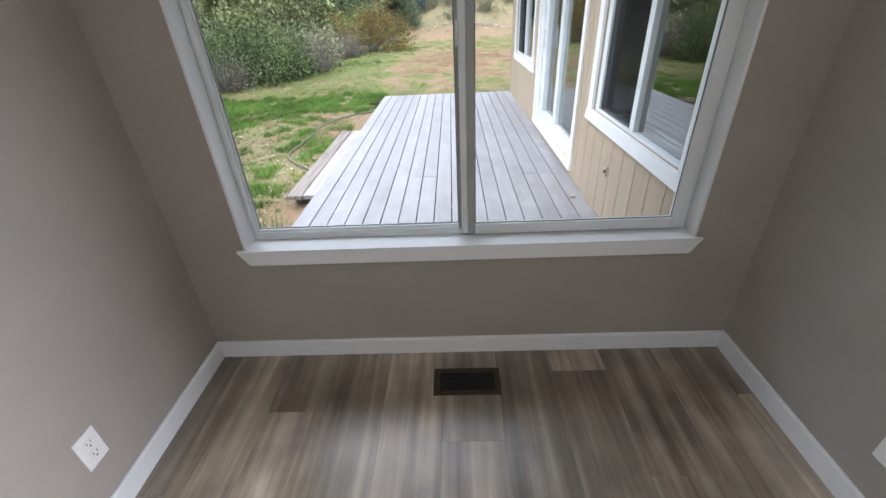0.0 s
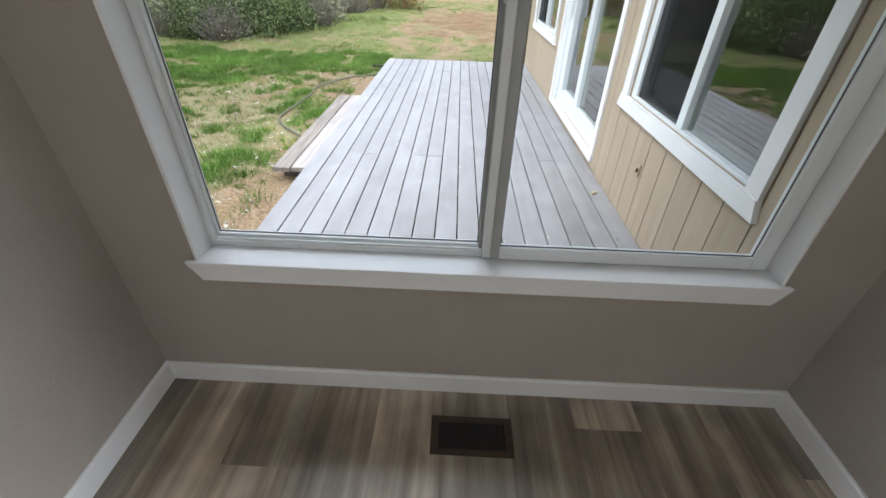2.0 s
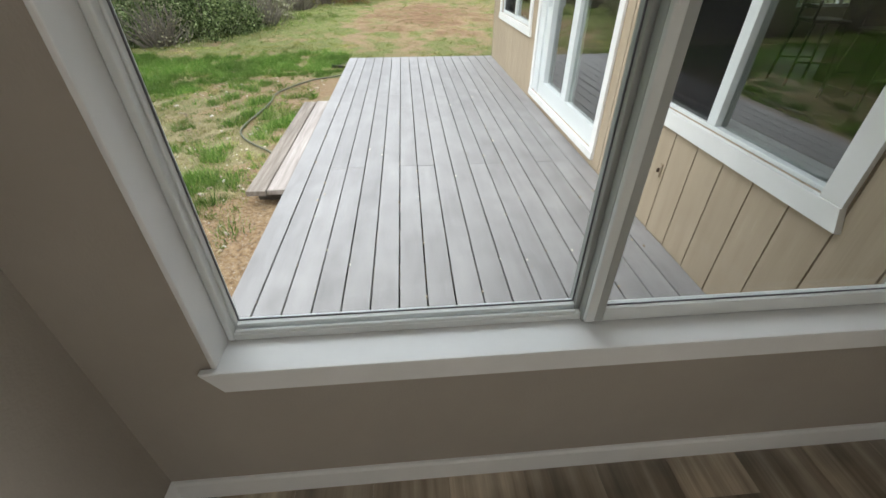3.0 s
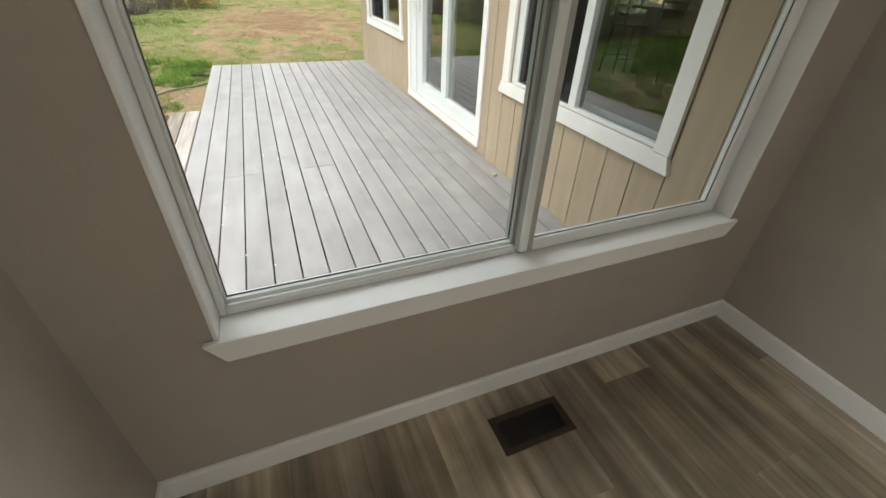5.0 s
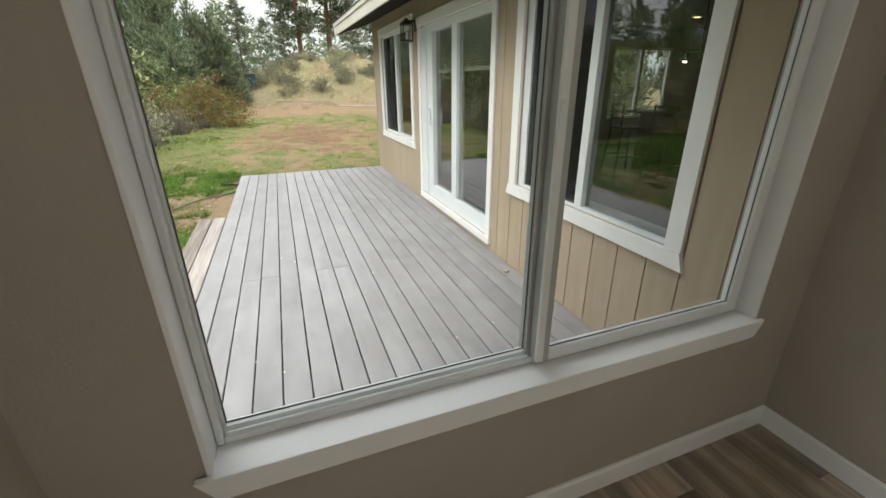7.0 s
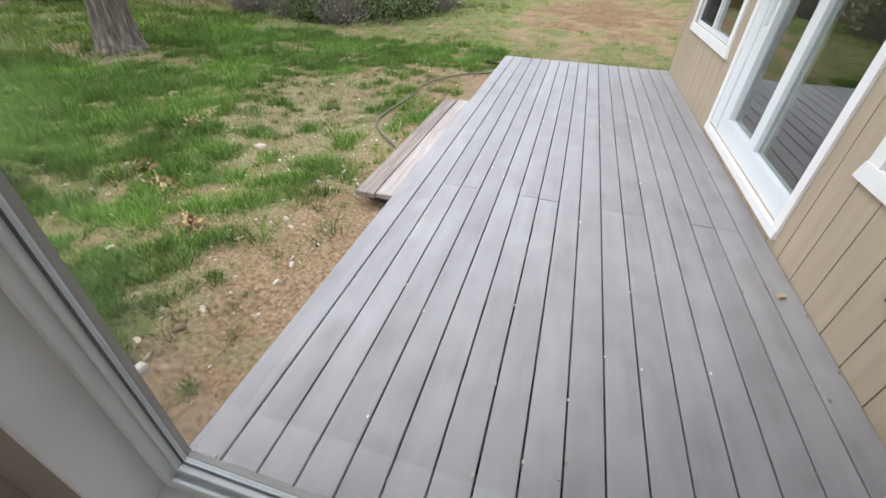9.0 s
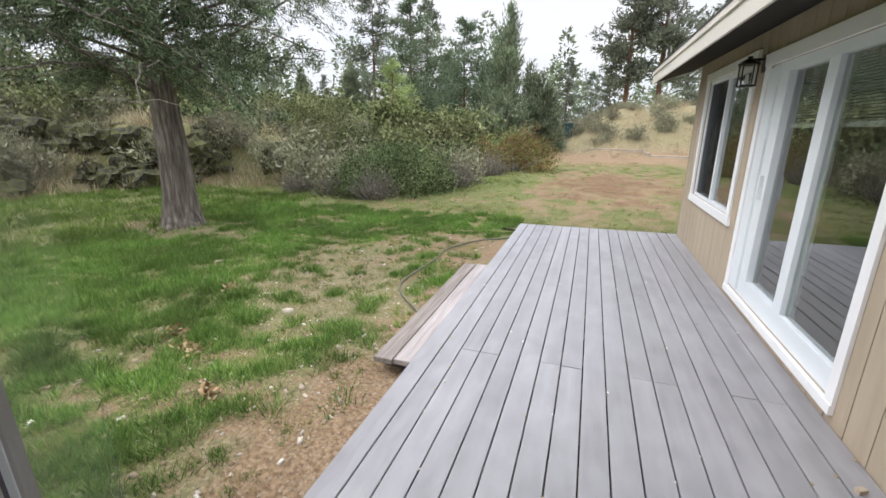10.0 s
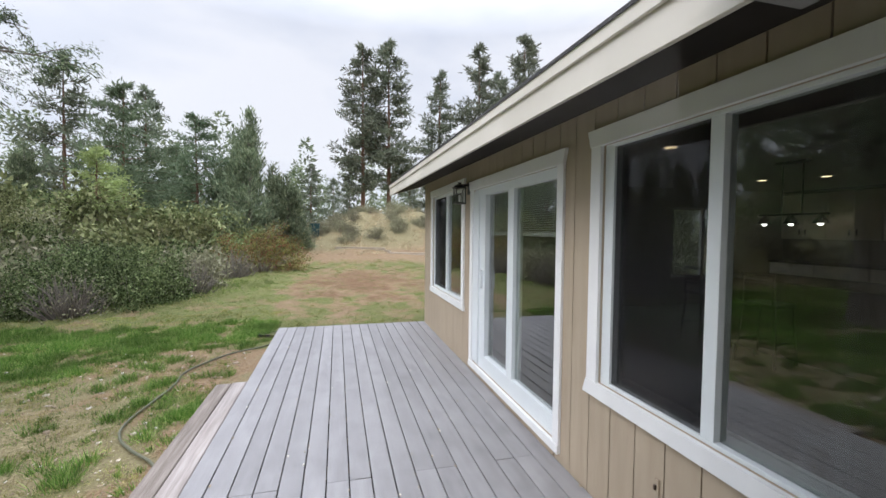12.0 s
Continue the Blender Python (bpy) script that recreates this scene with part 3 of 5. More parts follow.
prism(bm, [(RIDGE_X, eave_z(3.5) + 0.14 + (RIDGE_X - EX) * SL - 0.005), (9.8, 2.2), (9.8, 2.28), (RIDGE_X, eave_z(3.5) + 0.14 + (RIDGE_X - EX) * SL + 0.075)], "y", RY0, RY1)
hpart("roof_back", bm, M_SHINGLE, None, "charcoal asphalt shingles")


def eave_board(name, x0, x1, dz0, dz1, material):
    bm = bmesh.new()
    v = [bm.verts.new((x, y, eave_z(y) + dz)) for x in (x0, x1) for y in (RY0, RY1) for dz in (dz0, dz1)]
    for q in ((0, 1, 3, 2), (4, 6, 7, 5), (0, 4, 5, 1), (2, 3, 7, 6), (0, 2, 6, 4), (1, 5, 7, 3)):
        bm.faces.new([v[i] for i in q])
    bmesh.ops.bevel(bm, geom=bm.edges[:], offset=0.003, segments=1, affect="EDGES")
    return hpart(name, bm, material, None, "cream painted board along the eave")


eave_board("fascia", EX, EX + 0.02, 0.0, 0.185, M_FASCIA)
eave_board("fascia_trim", EX - 0.016, EX - 0.001, 0.125, 0.186, M_FASCIA)
def closing_board(name, x0, x1, y0, y1, low, lift, material):
    bm = bmesh.new()
    v = [bm.verts.new((x, y, low if k == 0 else eave_z(y) + 0.135 + (x0 - EX) * SL + lift)) for x in (x0, x1) for y in (y0, y1) for k in (0, 1)]
    for q in ((0, 1, 3, 2), (4, 6, 7, 5), (0, 4, 5, 1), (2, 3, 7, 6), (0, 2, 6, 4), (1, 5, 7, 3)):
        bm.faces.new([v[i] for i in q])
    return hpart(name, bm, material)


# fills the gap above the wall, in the same shade-deepened paint
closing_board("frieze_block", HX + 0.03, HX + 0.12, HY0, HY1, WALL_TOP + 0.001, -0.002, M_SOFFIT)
bm = bmesh.new()
prism(bm, [(HX + 0.15, 2.461), (9.2, 2.461), (9.2, 2.40), (9.3, 2.40), (RIDGE_X, 3.48), (HX + 0.15, 2.33)], "y", HY0 + 0.02, HY0 + 0.09)
hpart("attic_wall", bm, M_SIDING)
slope_slab("soffit_board", EX + 0.021, HX - 0.003, -0.136, -0.122, M_SOFFIT, "dark painted soffit boards, deepened for eave shade")
# gable end board
bm = bmesh.new()
v = []
for x in (EX, RIDGE_X):
    for y in (RY1, RY1 + 0.02):
        for d in (0.0, 0.185):
            v.append(bm.verts.new((x, y, eave_z(RY1) + (x - EX) * SL + d)))
for q in ((0, 1, 3, 2), (4, 6, 7, 5), (0, 4, 5, 1), (2, 3, 7, 6), (0, 2, 6, 4), (1, 5, 7, 3)):
    bm.faces.new([v[i] for i in q])
hpart("barge_board", bm, M_FASCIA)

# the other walls and the inside of the house
hbox("inner_floor", (HX + 0.14, 9.2, HY0 + 0.1, 6.9, -0.1, 0.0), surface("brown_vinyl_floor", [(0.05, 0.04, 0.03), (0.095, 0.075, 0.055)], (9, 1.2, 6), 0.4, 0.05, stain=0.1))
hbox("inner_ceiling", (HX + 0.14, 9.2, HY0 + 0.1, 6.9, 2.40, 2.46), M_INWALL)
GW = (6.2, 7.85, 0.56, 2.02)
hbox("gable_wall", (HX + 0.145, GW[0], 6.9, HY1, -0.32, 2.46), M_INWALL)
hbox("gable_wall", (GW[1], 9.2, 6.9, HY1, -0.32, 2.46), M_INWALL)
hbox("gable_wall", (GW[0], GW[1], 6.9, HY1, -0.32, GW[2]), M_INWALL)
hbox("gable_wall", (GW[0], GW[1], 6.9, HY1, GW[3], 2.46), M_INWALL)
hbox("back_wall", (9.2, 9.35, HY0, HY1, -0.32, 2.46), M_INWALL)
hbox("party_wall", (HX + 0.145, 9.2, HY0 + 0.02, HY0 + 0.1, -0.32, 2.46), M_INWALL)
bm = bmesh.new()
prism(bm, [(HX, WALL_TOP), (RIDGE_X, 3.45), (9.3, 2.3)], "y", 6.93, 7.0)
hpart("gable_siding", bm, M_SIDING)
gable_window = new("gable_window")
gable_window.parent = house
for d in ((GW[0], GW[0] + 0.05, GW[2], GW[3]), (GW[1] - 0.05, GW[1], GW[2], GW[3]), (6.98, 7.05, GW[2] + 0.05, GW[3] - 0.05)):
    hbox("frame_side", (d[0], d[1], 6.93, 7.0, d[2], d[3]), M_VINYL, gable_window)
for z0, z1 in ((GW[2], GW[2] + 0.05), (GW[3] - 0.05, GW[3])):
    hbox("frame_rail", (GW[0] + 0.05, GW[1] - 0.05, 6.93, 7.0, z0, z1), M_VINYL, gable_window)

# overhang of the nook, seen above its window
nook_eave = thing("nook_eave", (0, 0.3, 2.0), "grey painted eave with open rafters above the window", "eave")
nook_at = Matrix.Translation((0, 0.3, 2.0)).inverted()
for nm, dims, mat in (("eave_beam", (-1.95, 0.60, 0.62, 0.66, 2.0, 2.15), M_BEAM), ("eave_sheathing", (-1.95, EX + 0.02, WALL_T + 0.001, 0.72, 2.205, 2.225), M_CEIL), ("eave_shingles", (-1.97, EX - 0.03, -0.5, 0.74, 2.60, 2.62), M_SHINGLE)):
    bm = bmesh.new()
    if nm == "eave_beam":
        box(bm, *dims, 0.004)
    else:
        z = dims[4]
        prism(bm, [(dims[2], 2.19 + (0.72 - dims[2]) * 0.3 + (0.03 if mat is M_SHINGLE else 0)), (dims[3], 2.19 + (0.72 - dims[3]) * 0.3 + (0.03 if mat is M_SHINGLE else 0)), (dims[3], 2.21 + (0.72 - dims[3]) * 0.3 + (0.03 if mat is M_SHINGLE else 0)), (dims[2], 2.21 + (0.72 - dims[2]) * 0.3 + (0.03 if mat is M_SHINGLE else 0))], "x", dims[0], dims[1])
    bm.transform(nook_at)
    part(nm, bm, mat, nook_eave)
for x in (-1.75, -1.15, -0.55, -0.02, 0.30):
    bm = bmesh.new()
    prism(bm, [(WALL_T + 0.002, 2.25), (0.619, 2.105), (0.619, 2.19), (WALL_T + 0.002, 2.335)], "x", x, x + 0.04)
    bm.transform(nook_at)
    part("rafter", bm, M_CEIL, nook_eave)

# wall lantern between the door and the small window
lantern = thing("wall_lantern", (HX, 4.52, 1.93), "black metal wall lantern with clear glass", "lamp")
bm = bmesh.new()
box(bm, -0.02, -0.001, -0.055, 0.055, -0.02, 0.13, 0.004)
part("back_plate", bm, M_BLACK, lantern)
bm = bmesh.new()
box(bm, -0.12, -0.02, -0.012, 0.012, 0.075, 0.098, 0.003)
part("arm", bm, M_BLACK, lantern)
bm = bmesh.new()
lathe(bm, [(0.085, 0.045), (0.085, 0.055), (0.05, 0.085), (0.02, 0.1), (0.02, 0.115)], (-0.13, 0, 0), 16)
part("cap", bm, M_BLACK, lantern)
bm = bmesh.new()
for sx in (-1, 1):
    for sy in (-1, 1):
        box(bm, -0.13 + sx * 0.055 - 0.005, -0.13 + sx * 0.055 + 0.005, sy * 0.055 - 0.005, sy * 0.055 + 0.005, -0.12, 0.045)
part("cage", bm, M_BLACK, lantern)
box_part("lantern_base", (-0.192, -0.068, -0.062, 0.062, -0.135, -0.12), M_BLACK, lantern, bevel=0.003)
box_part("lantern_glass", (-0.18, -0.08, -0.05, 0.05, -0.119, 0.044), glazing("seeded_glass", (0.85, 0.86, 0.84), 0.15), lantern, "seeded glass")
box_part("bulb", (-0.142, -0.118, -0.012, 0.012, -0.11, -0.03), M_PLASTIC, lantern, bevel=0.008)

# ---- ground ----


def smooth(a, b, v):
    t = np.clip((v - a) / (b - a), 0, 1)
    return t * t * (3 - 2 * t)


FOOT_Y, FOOT_X = [-60, 0, 6, 9, 11, 14, 18, 24, 34, 60, 400], [-22, -16, -14.0, -12.0, -8.6, -6.6, -5.4, -4.2, -3.5, -3.5, -3.5]


def ripple(x, y):
    return 0.03 * np.sin(1.7 * x + 0.6 * y) * np.sin(1.3 * y - 0.4 * x + 1.0) + 0.018 * np.sin(3.9 * x + 1.2) * np.sin(4.3 * y + 0.5)


def height(x, y):
    x, y = np.asarray(x, float), np.asarray(y, float)
    behind = np.interp(y, FOOT_Y, FOOT_X) - x
    ridge = (1.0 + 0.75 * smooth(13, 9, y)) * smooth(0, 3.2, behind) + 1.3 * smooth(2.5, 14, behind) + 0.3 * smooth(0, 2.5, behind) * (np.sin(0.9 * x + 0.7 * y) * np.sin(1.1 * y - 0.3 * x) + 0.3)
    hill = 3.6 * np.exp(-(((x - 4.5) / 8.0) ** 2 + ((y - 38) / 7.5) ** 2)) * (1 + 0.1 * np.sin(1.1 * x) * np.sin(0.9 * y))
    yard = smooth(1.4, 2.2, np.maximum(-x, 0) + 0 * y) * 1.0
    return -0.37 + 0.10 * smooth(5, 14, y) + 0.22 * smooth(7, 14, -x) + ridge + hill + ripple(x, y) * (0.6 + 0.4 * yard) + 0.6 * smooth(60, 160, np.hypot(x, y))


def lumps(x, y, s, seed):
    """Smooth pseudo-noise in 0..1 from turned waves."""
    r = np.random.RandomState(seed)
    v = 0
    for k in range(7):
        a, p, f = r.uniform(0, 6.28), r.uniform(0, 6.28), r.uniform(0.6, 1.7) / s
        v = v + np.sin(f * (x * np.cos(a) + y * np.sin(a)) * 6.28 + p + 1.3 * np.sin(f * 3 * (y * np.cos(a) - x * np.sin(a)) + p))
    return 1 / (1 + np.exp(-v * 0.9))


def strawy(x, y):
    """The worn, straw-coloured part of the lawn between the step and the juniper."""
    a = smooth(1.5, 0.5, np.hypot((x + 3.05) / 0.85, (y - 3.75) / 1.15))
    b = 0.7 * smooth(1.5, 0.5, np.hypot((x + 3.9) / 0.9, (y - 5.2) / 0.8))
    c = 0.8 * smooth(1.5, 0.5, np.hypot((x + 7.3) / 1.7, (y - 5.5) / 0.7))
    return np.maximum(np.maximum(a, b), c)


def rusty(x, y):
    """Bare red-brown soil in the far yard."""
    return 0.56 * smooth(1.45, 0.35, np.hypot((x - 0.3) / 2.6, (y - 14.5) / 4.8) + 0.7 * (lumps(x, y, 1.3, 91) - 0.5))


def green_cover(x, y):
    """How green the ground is: lush under the ridge, patchy by the deck, bare in the far yard."""
    x, y = np.asarray(x, float), np.asarray(y, float)
    behind = np.interp(y, FOOT_Y, FOOT_X) - x
    band = smooth(5.0, 1.2, np.abs(behind + 2.4)) * smooth(24, 13, y)
    patch = lumps(x, y, 1.5, 3) * 0.55 + lumps(x, y, 0.55, 4) * 0.45
    lawn_part = smooth(-1.5, -2.3, x + 0.3 * np.sin(1.1 * y)) * smooth(14, 9, y) * (0.42 + 0.5 * smooth(0.3, 0.65, patch) + 0.2 * smooth(-3.4, -5.0, x) * smooth(6.0, 4.6, y)) * (1 - 0.5 * strawy(x, y))
    yard = (y > 6.8) * (0.45 + 0.42 * smooth(0.3, 0.7, patch)) * smooth(27, 20, y) + 0.52 * smooth(0.4, 0.7, patch) * smooth(-1.3, -2.2, x)
    c = np.maximum(np.maximum(0.95 * band, lawn_part), yard)
    bare = np.maximum(smooth(2.2, 0.9, np.hypot((x + 1.5) / 0.46, (y - 2.5) / 1.7)), 0.75 * smooth(1.5, 0.5, np.hypot((x + 3.4) / 1.3, (y - 4.4) / 1.1)))
    bare = np.maximum(bare, 0.7 * smooth(1.3, 0.5, np.hypot((x + 7.9) / 1.5, (y - 5.4) / 0.9)))
    bare = np.maximum(bare, smooth(1.4, 0.6, np.hypot((x + 2.5) / 0.95, (y - 5.9) / 0.9)))
    red = 1.1 * rusty(x, y)
    return np.clip(np.maximum(c * (1 - 0.56 * bare) * (1 - red) * smooth(1.2, -0.6, behind), 0.52 * smooth(-0.2, 1.0, behind)), 0, 1)


def dry_cover(x, y):
    x, y = np.asarray(x, float), np.asarray(y, float)
    behind = np.interp(y, FOOT_Y, FOOT_X) - x
    straw = lumps(x, y, 1.1, 8)
    return np.clip(0.8 * smooth(-0.5, 1.5, behind) + (0.55 + 0.4 * lumps(x, y, 4.0, 61)) * smooth(24, 30, y) + 0.9 * strawy(x, y) + 0.55 * smooth(0.4, 0.7, straw) * smooth(14, 6, y), 0, 1)


def spaced(near0, near1, step_m, far):
    a = list(np.arange(near0, near1 + 1e-6, step_m))
    up, dn, s = [near1], [near0], step_m
    while up[-1] < far:
        s *= 1.22
        up.append(up[-1] + s)
        dn.append(dn[-1] - s)
    return np.array(dn[:0:-1] + a + up[1:])


gx, gy = spaced(-13, 2, 0.14, 900), spaced(-1, 15, 0.14, 900)
GXX, GYY = np.meshgrid(gx, gy, indexing="ij")
GZZ = height(GXX, GYY)
ni, nj = GXX.shape
idx = np.arange(ni * nj).reshape(ni, nj)
quads = np.stack([idx[:-1, :-1], idx[1:, :-1], idx[1:, 1:], idx[:-1, 1:]], -1).reshape(-1, 4)


def raw_mesh(name, verts, faces, material, smooth_shade=False):
    """A mesh from arrays; faces all have the same number of corners."""
    me = bpy.data.meshes.new(name)
    verts, faces = np.asarray(verts, np.float32), np.asarray(faces, np.int32)
    me.vertices.add(len(verts))
    me.vertices.foreach_set("co", verts.ravel())
    me.loops.add(faces.size)
    me.loops.foreach_set("vertex_index", faces.ravel())
    me.polygons.add(len(faces))
    me.polygons.foreach_set("loop_start", np.arange(0, faces.size, faces.shape[1], dtype=np.int32))
    if smooth_shade:
        me.polygons.foreach_set("use_smooth", np.ones(len(faces), bool))
    me.update(calc_edges=True)
    me.materials.append(material)
    return me


def ground_material():
    m, n, l, b = shader("yard_soil_and_turf", 0.95, 0.0, 0.2)
    co = n.new("ShaderNodeTexCoord")
    at = n.new("ShaderNodeAttribute")
    at.attribute_name = "cover"
    sep = n.new("ShaderNodeSeparateColor")
    l.new(at.outputs["Color"], sep.inputs[0])

    def noise_at(scale, detail=6.0):
        t = n.new("ShaderNodeTexNoise")
        t.inputs["Scale"].default_value, t.inputs["Detail"].default_value, t.inputs["Roughness"].default_value = scale, detail, 0.65
        l.new(co.outputs["Object"], t.inputs["Vector"])
        return t.outputs["Fac"]

    def ramp_of(fac, *stops):
        r = n.new("ShaderNodeValToRGB")
        el = r.color_ramp.elements
        el[0].position, el[0].color = stops[0][0], rgba(stops[0][1])
        el[1].position, el[1].color = stops[-1][0], rgba(stops[-1][1])
        for p, c in stops[1:-1]:
            el.new(p).color = rgba(c)
        l.new(fac, r.inputs[0])
        return r.outputs[0]

    def mixed(fac, a, c):
        x = n.new("ShaderNodeMixRGB")
        l.new(fac, x.inputs[0]), l.new(a, x.inputs[1]), l.new(c, x.inputs[2])
        return x.outputs[0]

    def edge(cover, fac):
        """A ragged edge where noise breaks up a soft cover."""
        s = n.new("ShaderNodeMath")
        s.operation = "SUBTRACT"
        l.new(cover, s.inputs[0]), l.new(fac, s.inputs[1])
        r = n.new("ShaderNodeMapRange")
        r.inputs[1].default_value, r.inputs[2].default_value = -0.16, 0.16
        l.new(s.outputs[0], r.inputs[0])
        return r.outputs[0]

    f1, f2, f3 = noise_at(34, 9.0), noise_at(5.5), noise_at(1.1)
    grit = n.new("ShaderNodeTexVoronoi")
    grit.inputs["Scale"].default_value = 85.0
    l.new(co.outputs["Object"], grit.inputs["Vector"])
    stone = n.new("ShaderNodeMapRange")
    stone.inputs[1].default_value, stone.inputs[2].default_value, stone.inputs[3].default_value, stone.inputs[4].default_value = 0.75, 0.95, 0.0, 0.55
    gsep = n.new("ShaderNodeSeparateColor")
    l.new(grit.outputs["Color"], gsep.inputs[0])
    l.new(gsep.outputs[0], stone.inputs[0])
    soil = mixed(f3, ramp_of(f1, (0.3, (0.085, 0.048, 0.026)), (0.5, (0.24, 0.148, 0.08)), (0.72, (0.42, 0.31, 0.195))), ramp_of(f1, (0.3, (0.09, 0.06, 0.031)), (0.7, (0.29, 0.21, 0.118))))
    soil = mixed(stone.outputs[0], soil, ramp_of(gsep.outputs[1], (0.0, (0.10, 0.07, 0.05)), (1.0, (0.46, 0.40, 0.32))))
    rust_soil = ramp_of(f1, (0.3, (0.05, 0.026, 0.013)), (0.5, (0.125, 0.066, 0.032)), (0.72, (0.245, 0.16, 0.09)))
    soil = mixed(edge(sep.outputs[2], f2), soil, rust_soil)
    straw = ramp_of(f1, (0.3, (0.11, 0.088, 0.042)), (0.55, (0.22, 0.188, 0.10)), (0.75, (0.39, 0.335, 0.20)))
    turf = ramp_of(f1, (0.28, (0.02, 0.032, 0.008)), (0.5, (0.12, 0.13, 0.042)), (0.75, (0.29, 0.265, 0.115)))
    c = mixed(edge(sep.outputs[1], f2), soil, straw)
    c = mixed(edge(sep.outputs[0], f2), c, turf)
    l.new(c, b.inputs["Base Color"])
    bp = n.new("ShaderNodeBump")
    bp.inputs["Strength"].default_value, bp.inputs["Distance"].default_value = 0.7, 0.03
    l.new(f1, bp.inputs["Height"])
    l.new(bp.outputs[0], b.inputs["Normal"])
    return m


ground_me = raw_mesh("ground", np.stack([GXX, GYY, GZZ], -1).reshape(-1, 3), quads, ground_material(), True)
cover = ground_me.color_attributes.new("cover", "FLOAT_COLOR", "POINT")
cov = np.zeros((ni * nj, 4), np.float32)
cov[:, 0], cov[:, 1], cov[:, 2], cov[:, 3] = green_cover(GXX, GYY).ravel(), dry_cover(GXX, GYY).ravel(), rusty(GXX, GYY).ravel(), 1
cover.data.foreach_set("color", cov.ravel())
tagged(new("ground", ground_me), "patchy lawn with bare reddish soil and straw", "ground", kind="structure")


# ---- things in the yard ----
RS = np.random.RandomState(7)


def foliage(name, colours, island=0.35, rough=0.7, trans=0.3):
    """Leaf colour that differs from leaf to leaf and lets some light through."""
    m, n, l, b = shader(name, rough, 0.0, 0.08)
    geo, ramp = n.new("ShaderNodeNewGeometry"), n.new("ShaderNodeValToRGB")
    el = ramp.color_ramp.elements
    el[0].color, el[1].color = rgba(colours[0]), rgba(colours[-1])
    for k, c in enumerate(colours[1:-1]):
        el.new((k + 1) / (len(colours) - 1)).color = rgba(c)
    l.new(geo.outputs["Random Per Island"], ramp.inputs[0])
    co, big = n.new("ShaderNodeTexCoord"), n.new("ShaderNodeTexNoise")
    big.inputs["Scale"].default_value = 0.9
    l.new(co.outputs["Object"], big.inputs["Vector"])
    rng = n.new("ShaderNodeMapRange")
    rng.inputs[1].default_value, rng.inputs[2].default_value, rng.inputs[3].default_value, rng.inputs[4].default_value = 0.3, 0.7, 1 - island, 1 + island
    l.new(big.outputs["Fac"], rng.inputs[0])
    hsv = n.new("ShaderNodeHueSaturation")
    own, tint, gain = n.new("ShaderNodeObjectInfo"), n.new("ShaderNodeMapRange"), n.new("ShaderNodeMapRange")
    tint.inputs[3].default_value, tint.inputs[4].default_value = 0.485, 0.515
    gain.inputs[3].default_value, gain.inputs[4].default_value = 0.82, 1.25
    both = n.new("ShaderNodeMath")
    both.operation = "MULTIPLY"
    l.new(own.outputs["Random"], tint.inputs[0])
    l.new(own.outputs["Random"], gain.inputs[0])
    l.new(rng.outputs[0], both.inputs[0])
    l.new(gain.outputs[0], both.inputs[1])
    l.new(tint.outputs[0], hsv.inputs["Hue"])
    l.new(both.outputs[0], hsv.inputs["Value"])
    l.new(ramp.outputs[0], hsv.inputs["Color"])
    l.new(hsv.outputs[0], b.inputs["Base Color"])
    if trans:
        tl, mx = n.new("ShaderNodeBsdfTranslucent"), n.new("ShaderNodeMixShader")
        mx.inputs[0].default_value = trans
        l.new(hsv.outputs[0], tl.inputs[0])
        l.new(b.outputs[0], mx.inputs[1])
        l.new(tl.outputs[0], mx.inputs[2])
        l.new(mx.outputs[0], n["Material Output"].inputs[0])
    return m


M_BARK = surface("grey_brown_shaggy_bark", [(0.05, 0.04, 0.032), (0.15, 0.125, 0.10), (0.32, 0.28, 0.235)], (22, 22, 2.2), 0.95, 1.0, stain=0.15, bump_scale=(40, 40, 4))
M_PINEBARK = surface("reddish_pine_bark", [(0.10, 0.055, 0.035), (0.22, 0.125, 0.08)], (9, 9, 2), 0.95, 0.6)
M_JUNIPER = foliage("grey_green_juniper", [(0.026, 0.042, 0.02), (0.105, 0.148, 0.075), (0.29, 0.33, 0.2)], trans=0.15)
M_DARKJ = foliage("dark_juniper", [(0.10, 0.135, 0.08), (0.18, 0.225, 0.135), (0.30, 0.345, 0.215)], trans=0.15)
M_MIDPINE = foliage("mid_green_pine_needles", [(0.080, 0.113, 0.064), (0.128, 0.168, 0.099), (0.196, 0.230, 0.147)])
M_PINE = foliage("pine_needles", [(0.101, 0.125, 0.086), (0.172, 0.199, 0.140), (0.257, 0.281, 0.207)])
M_YOUNG = foliage("young_pine_needles", [(0.19, 0.235, 0.085), (0.28, 0.325, 0.125), (0.36, 0.40, 0.175)])
M_SHRUB = foliage("olive_shrub_leaves", [(0.06, 0.075, 0.03), (0.19, 0.212, 0.09), (0.31, 0.325, 0.16)], trans=0.15)
M_DSHRUB = foliage("dark_green_shrub_leaves", [(0.02, 0.035, 0.013), (0.11, 0.15, 0.058), (0.25, 0.30, 0.14)], trans=0.15)
M_SAGE = foliage("pale_sagebrush_leaves", [(0.15, 0.15, 0.09), (0.24, 0.235, 0.15), (0.33, 0.315, 0.21)], trans=0.15)
M_RUST = foliage("rust_and_yellow_shrub_leaves", [(0.28, 0.09, 0.06), (0.20, 0.17, 0.065), (0.15, 0.18, 0.06), (0.34, 0.33, 0.09)], trans=0.15)
M_STRAW = foliage("dry_straw_blades", [(0.34, 0.28, 0.15), (0.52, 0.45, 0.27), (0.66, 0.60, 0.41)])
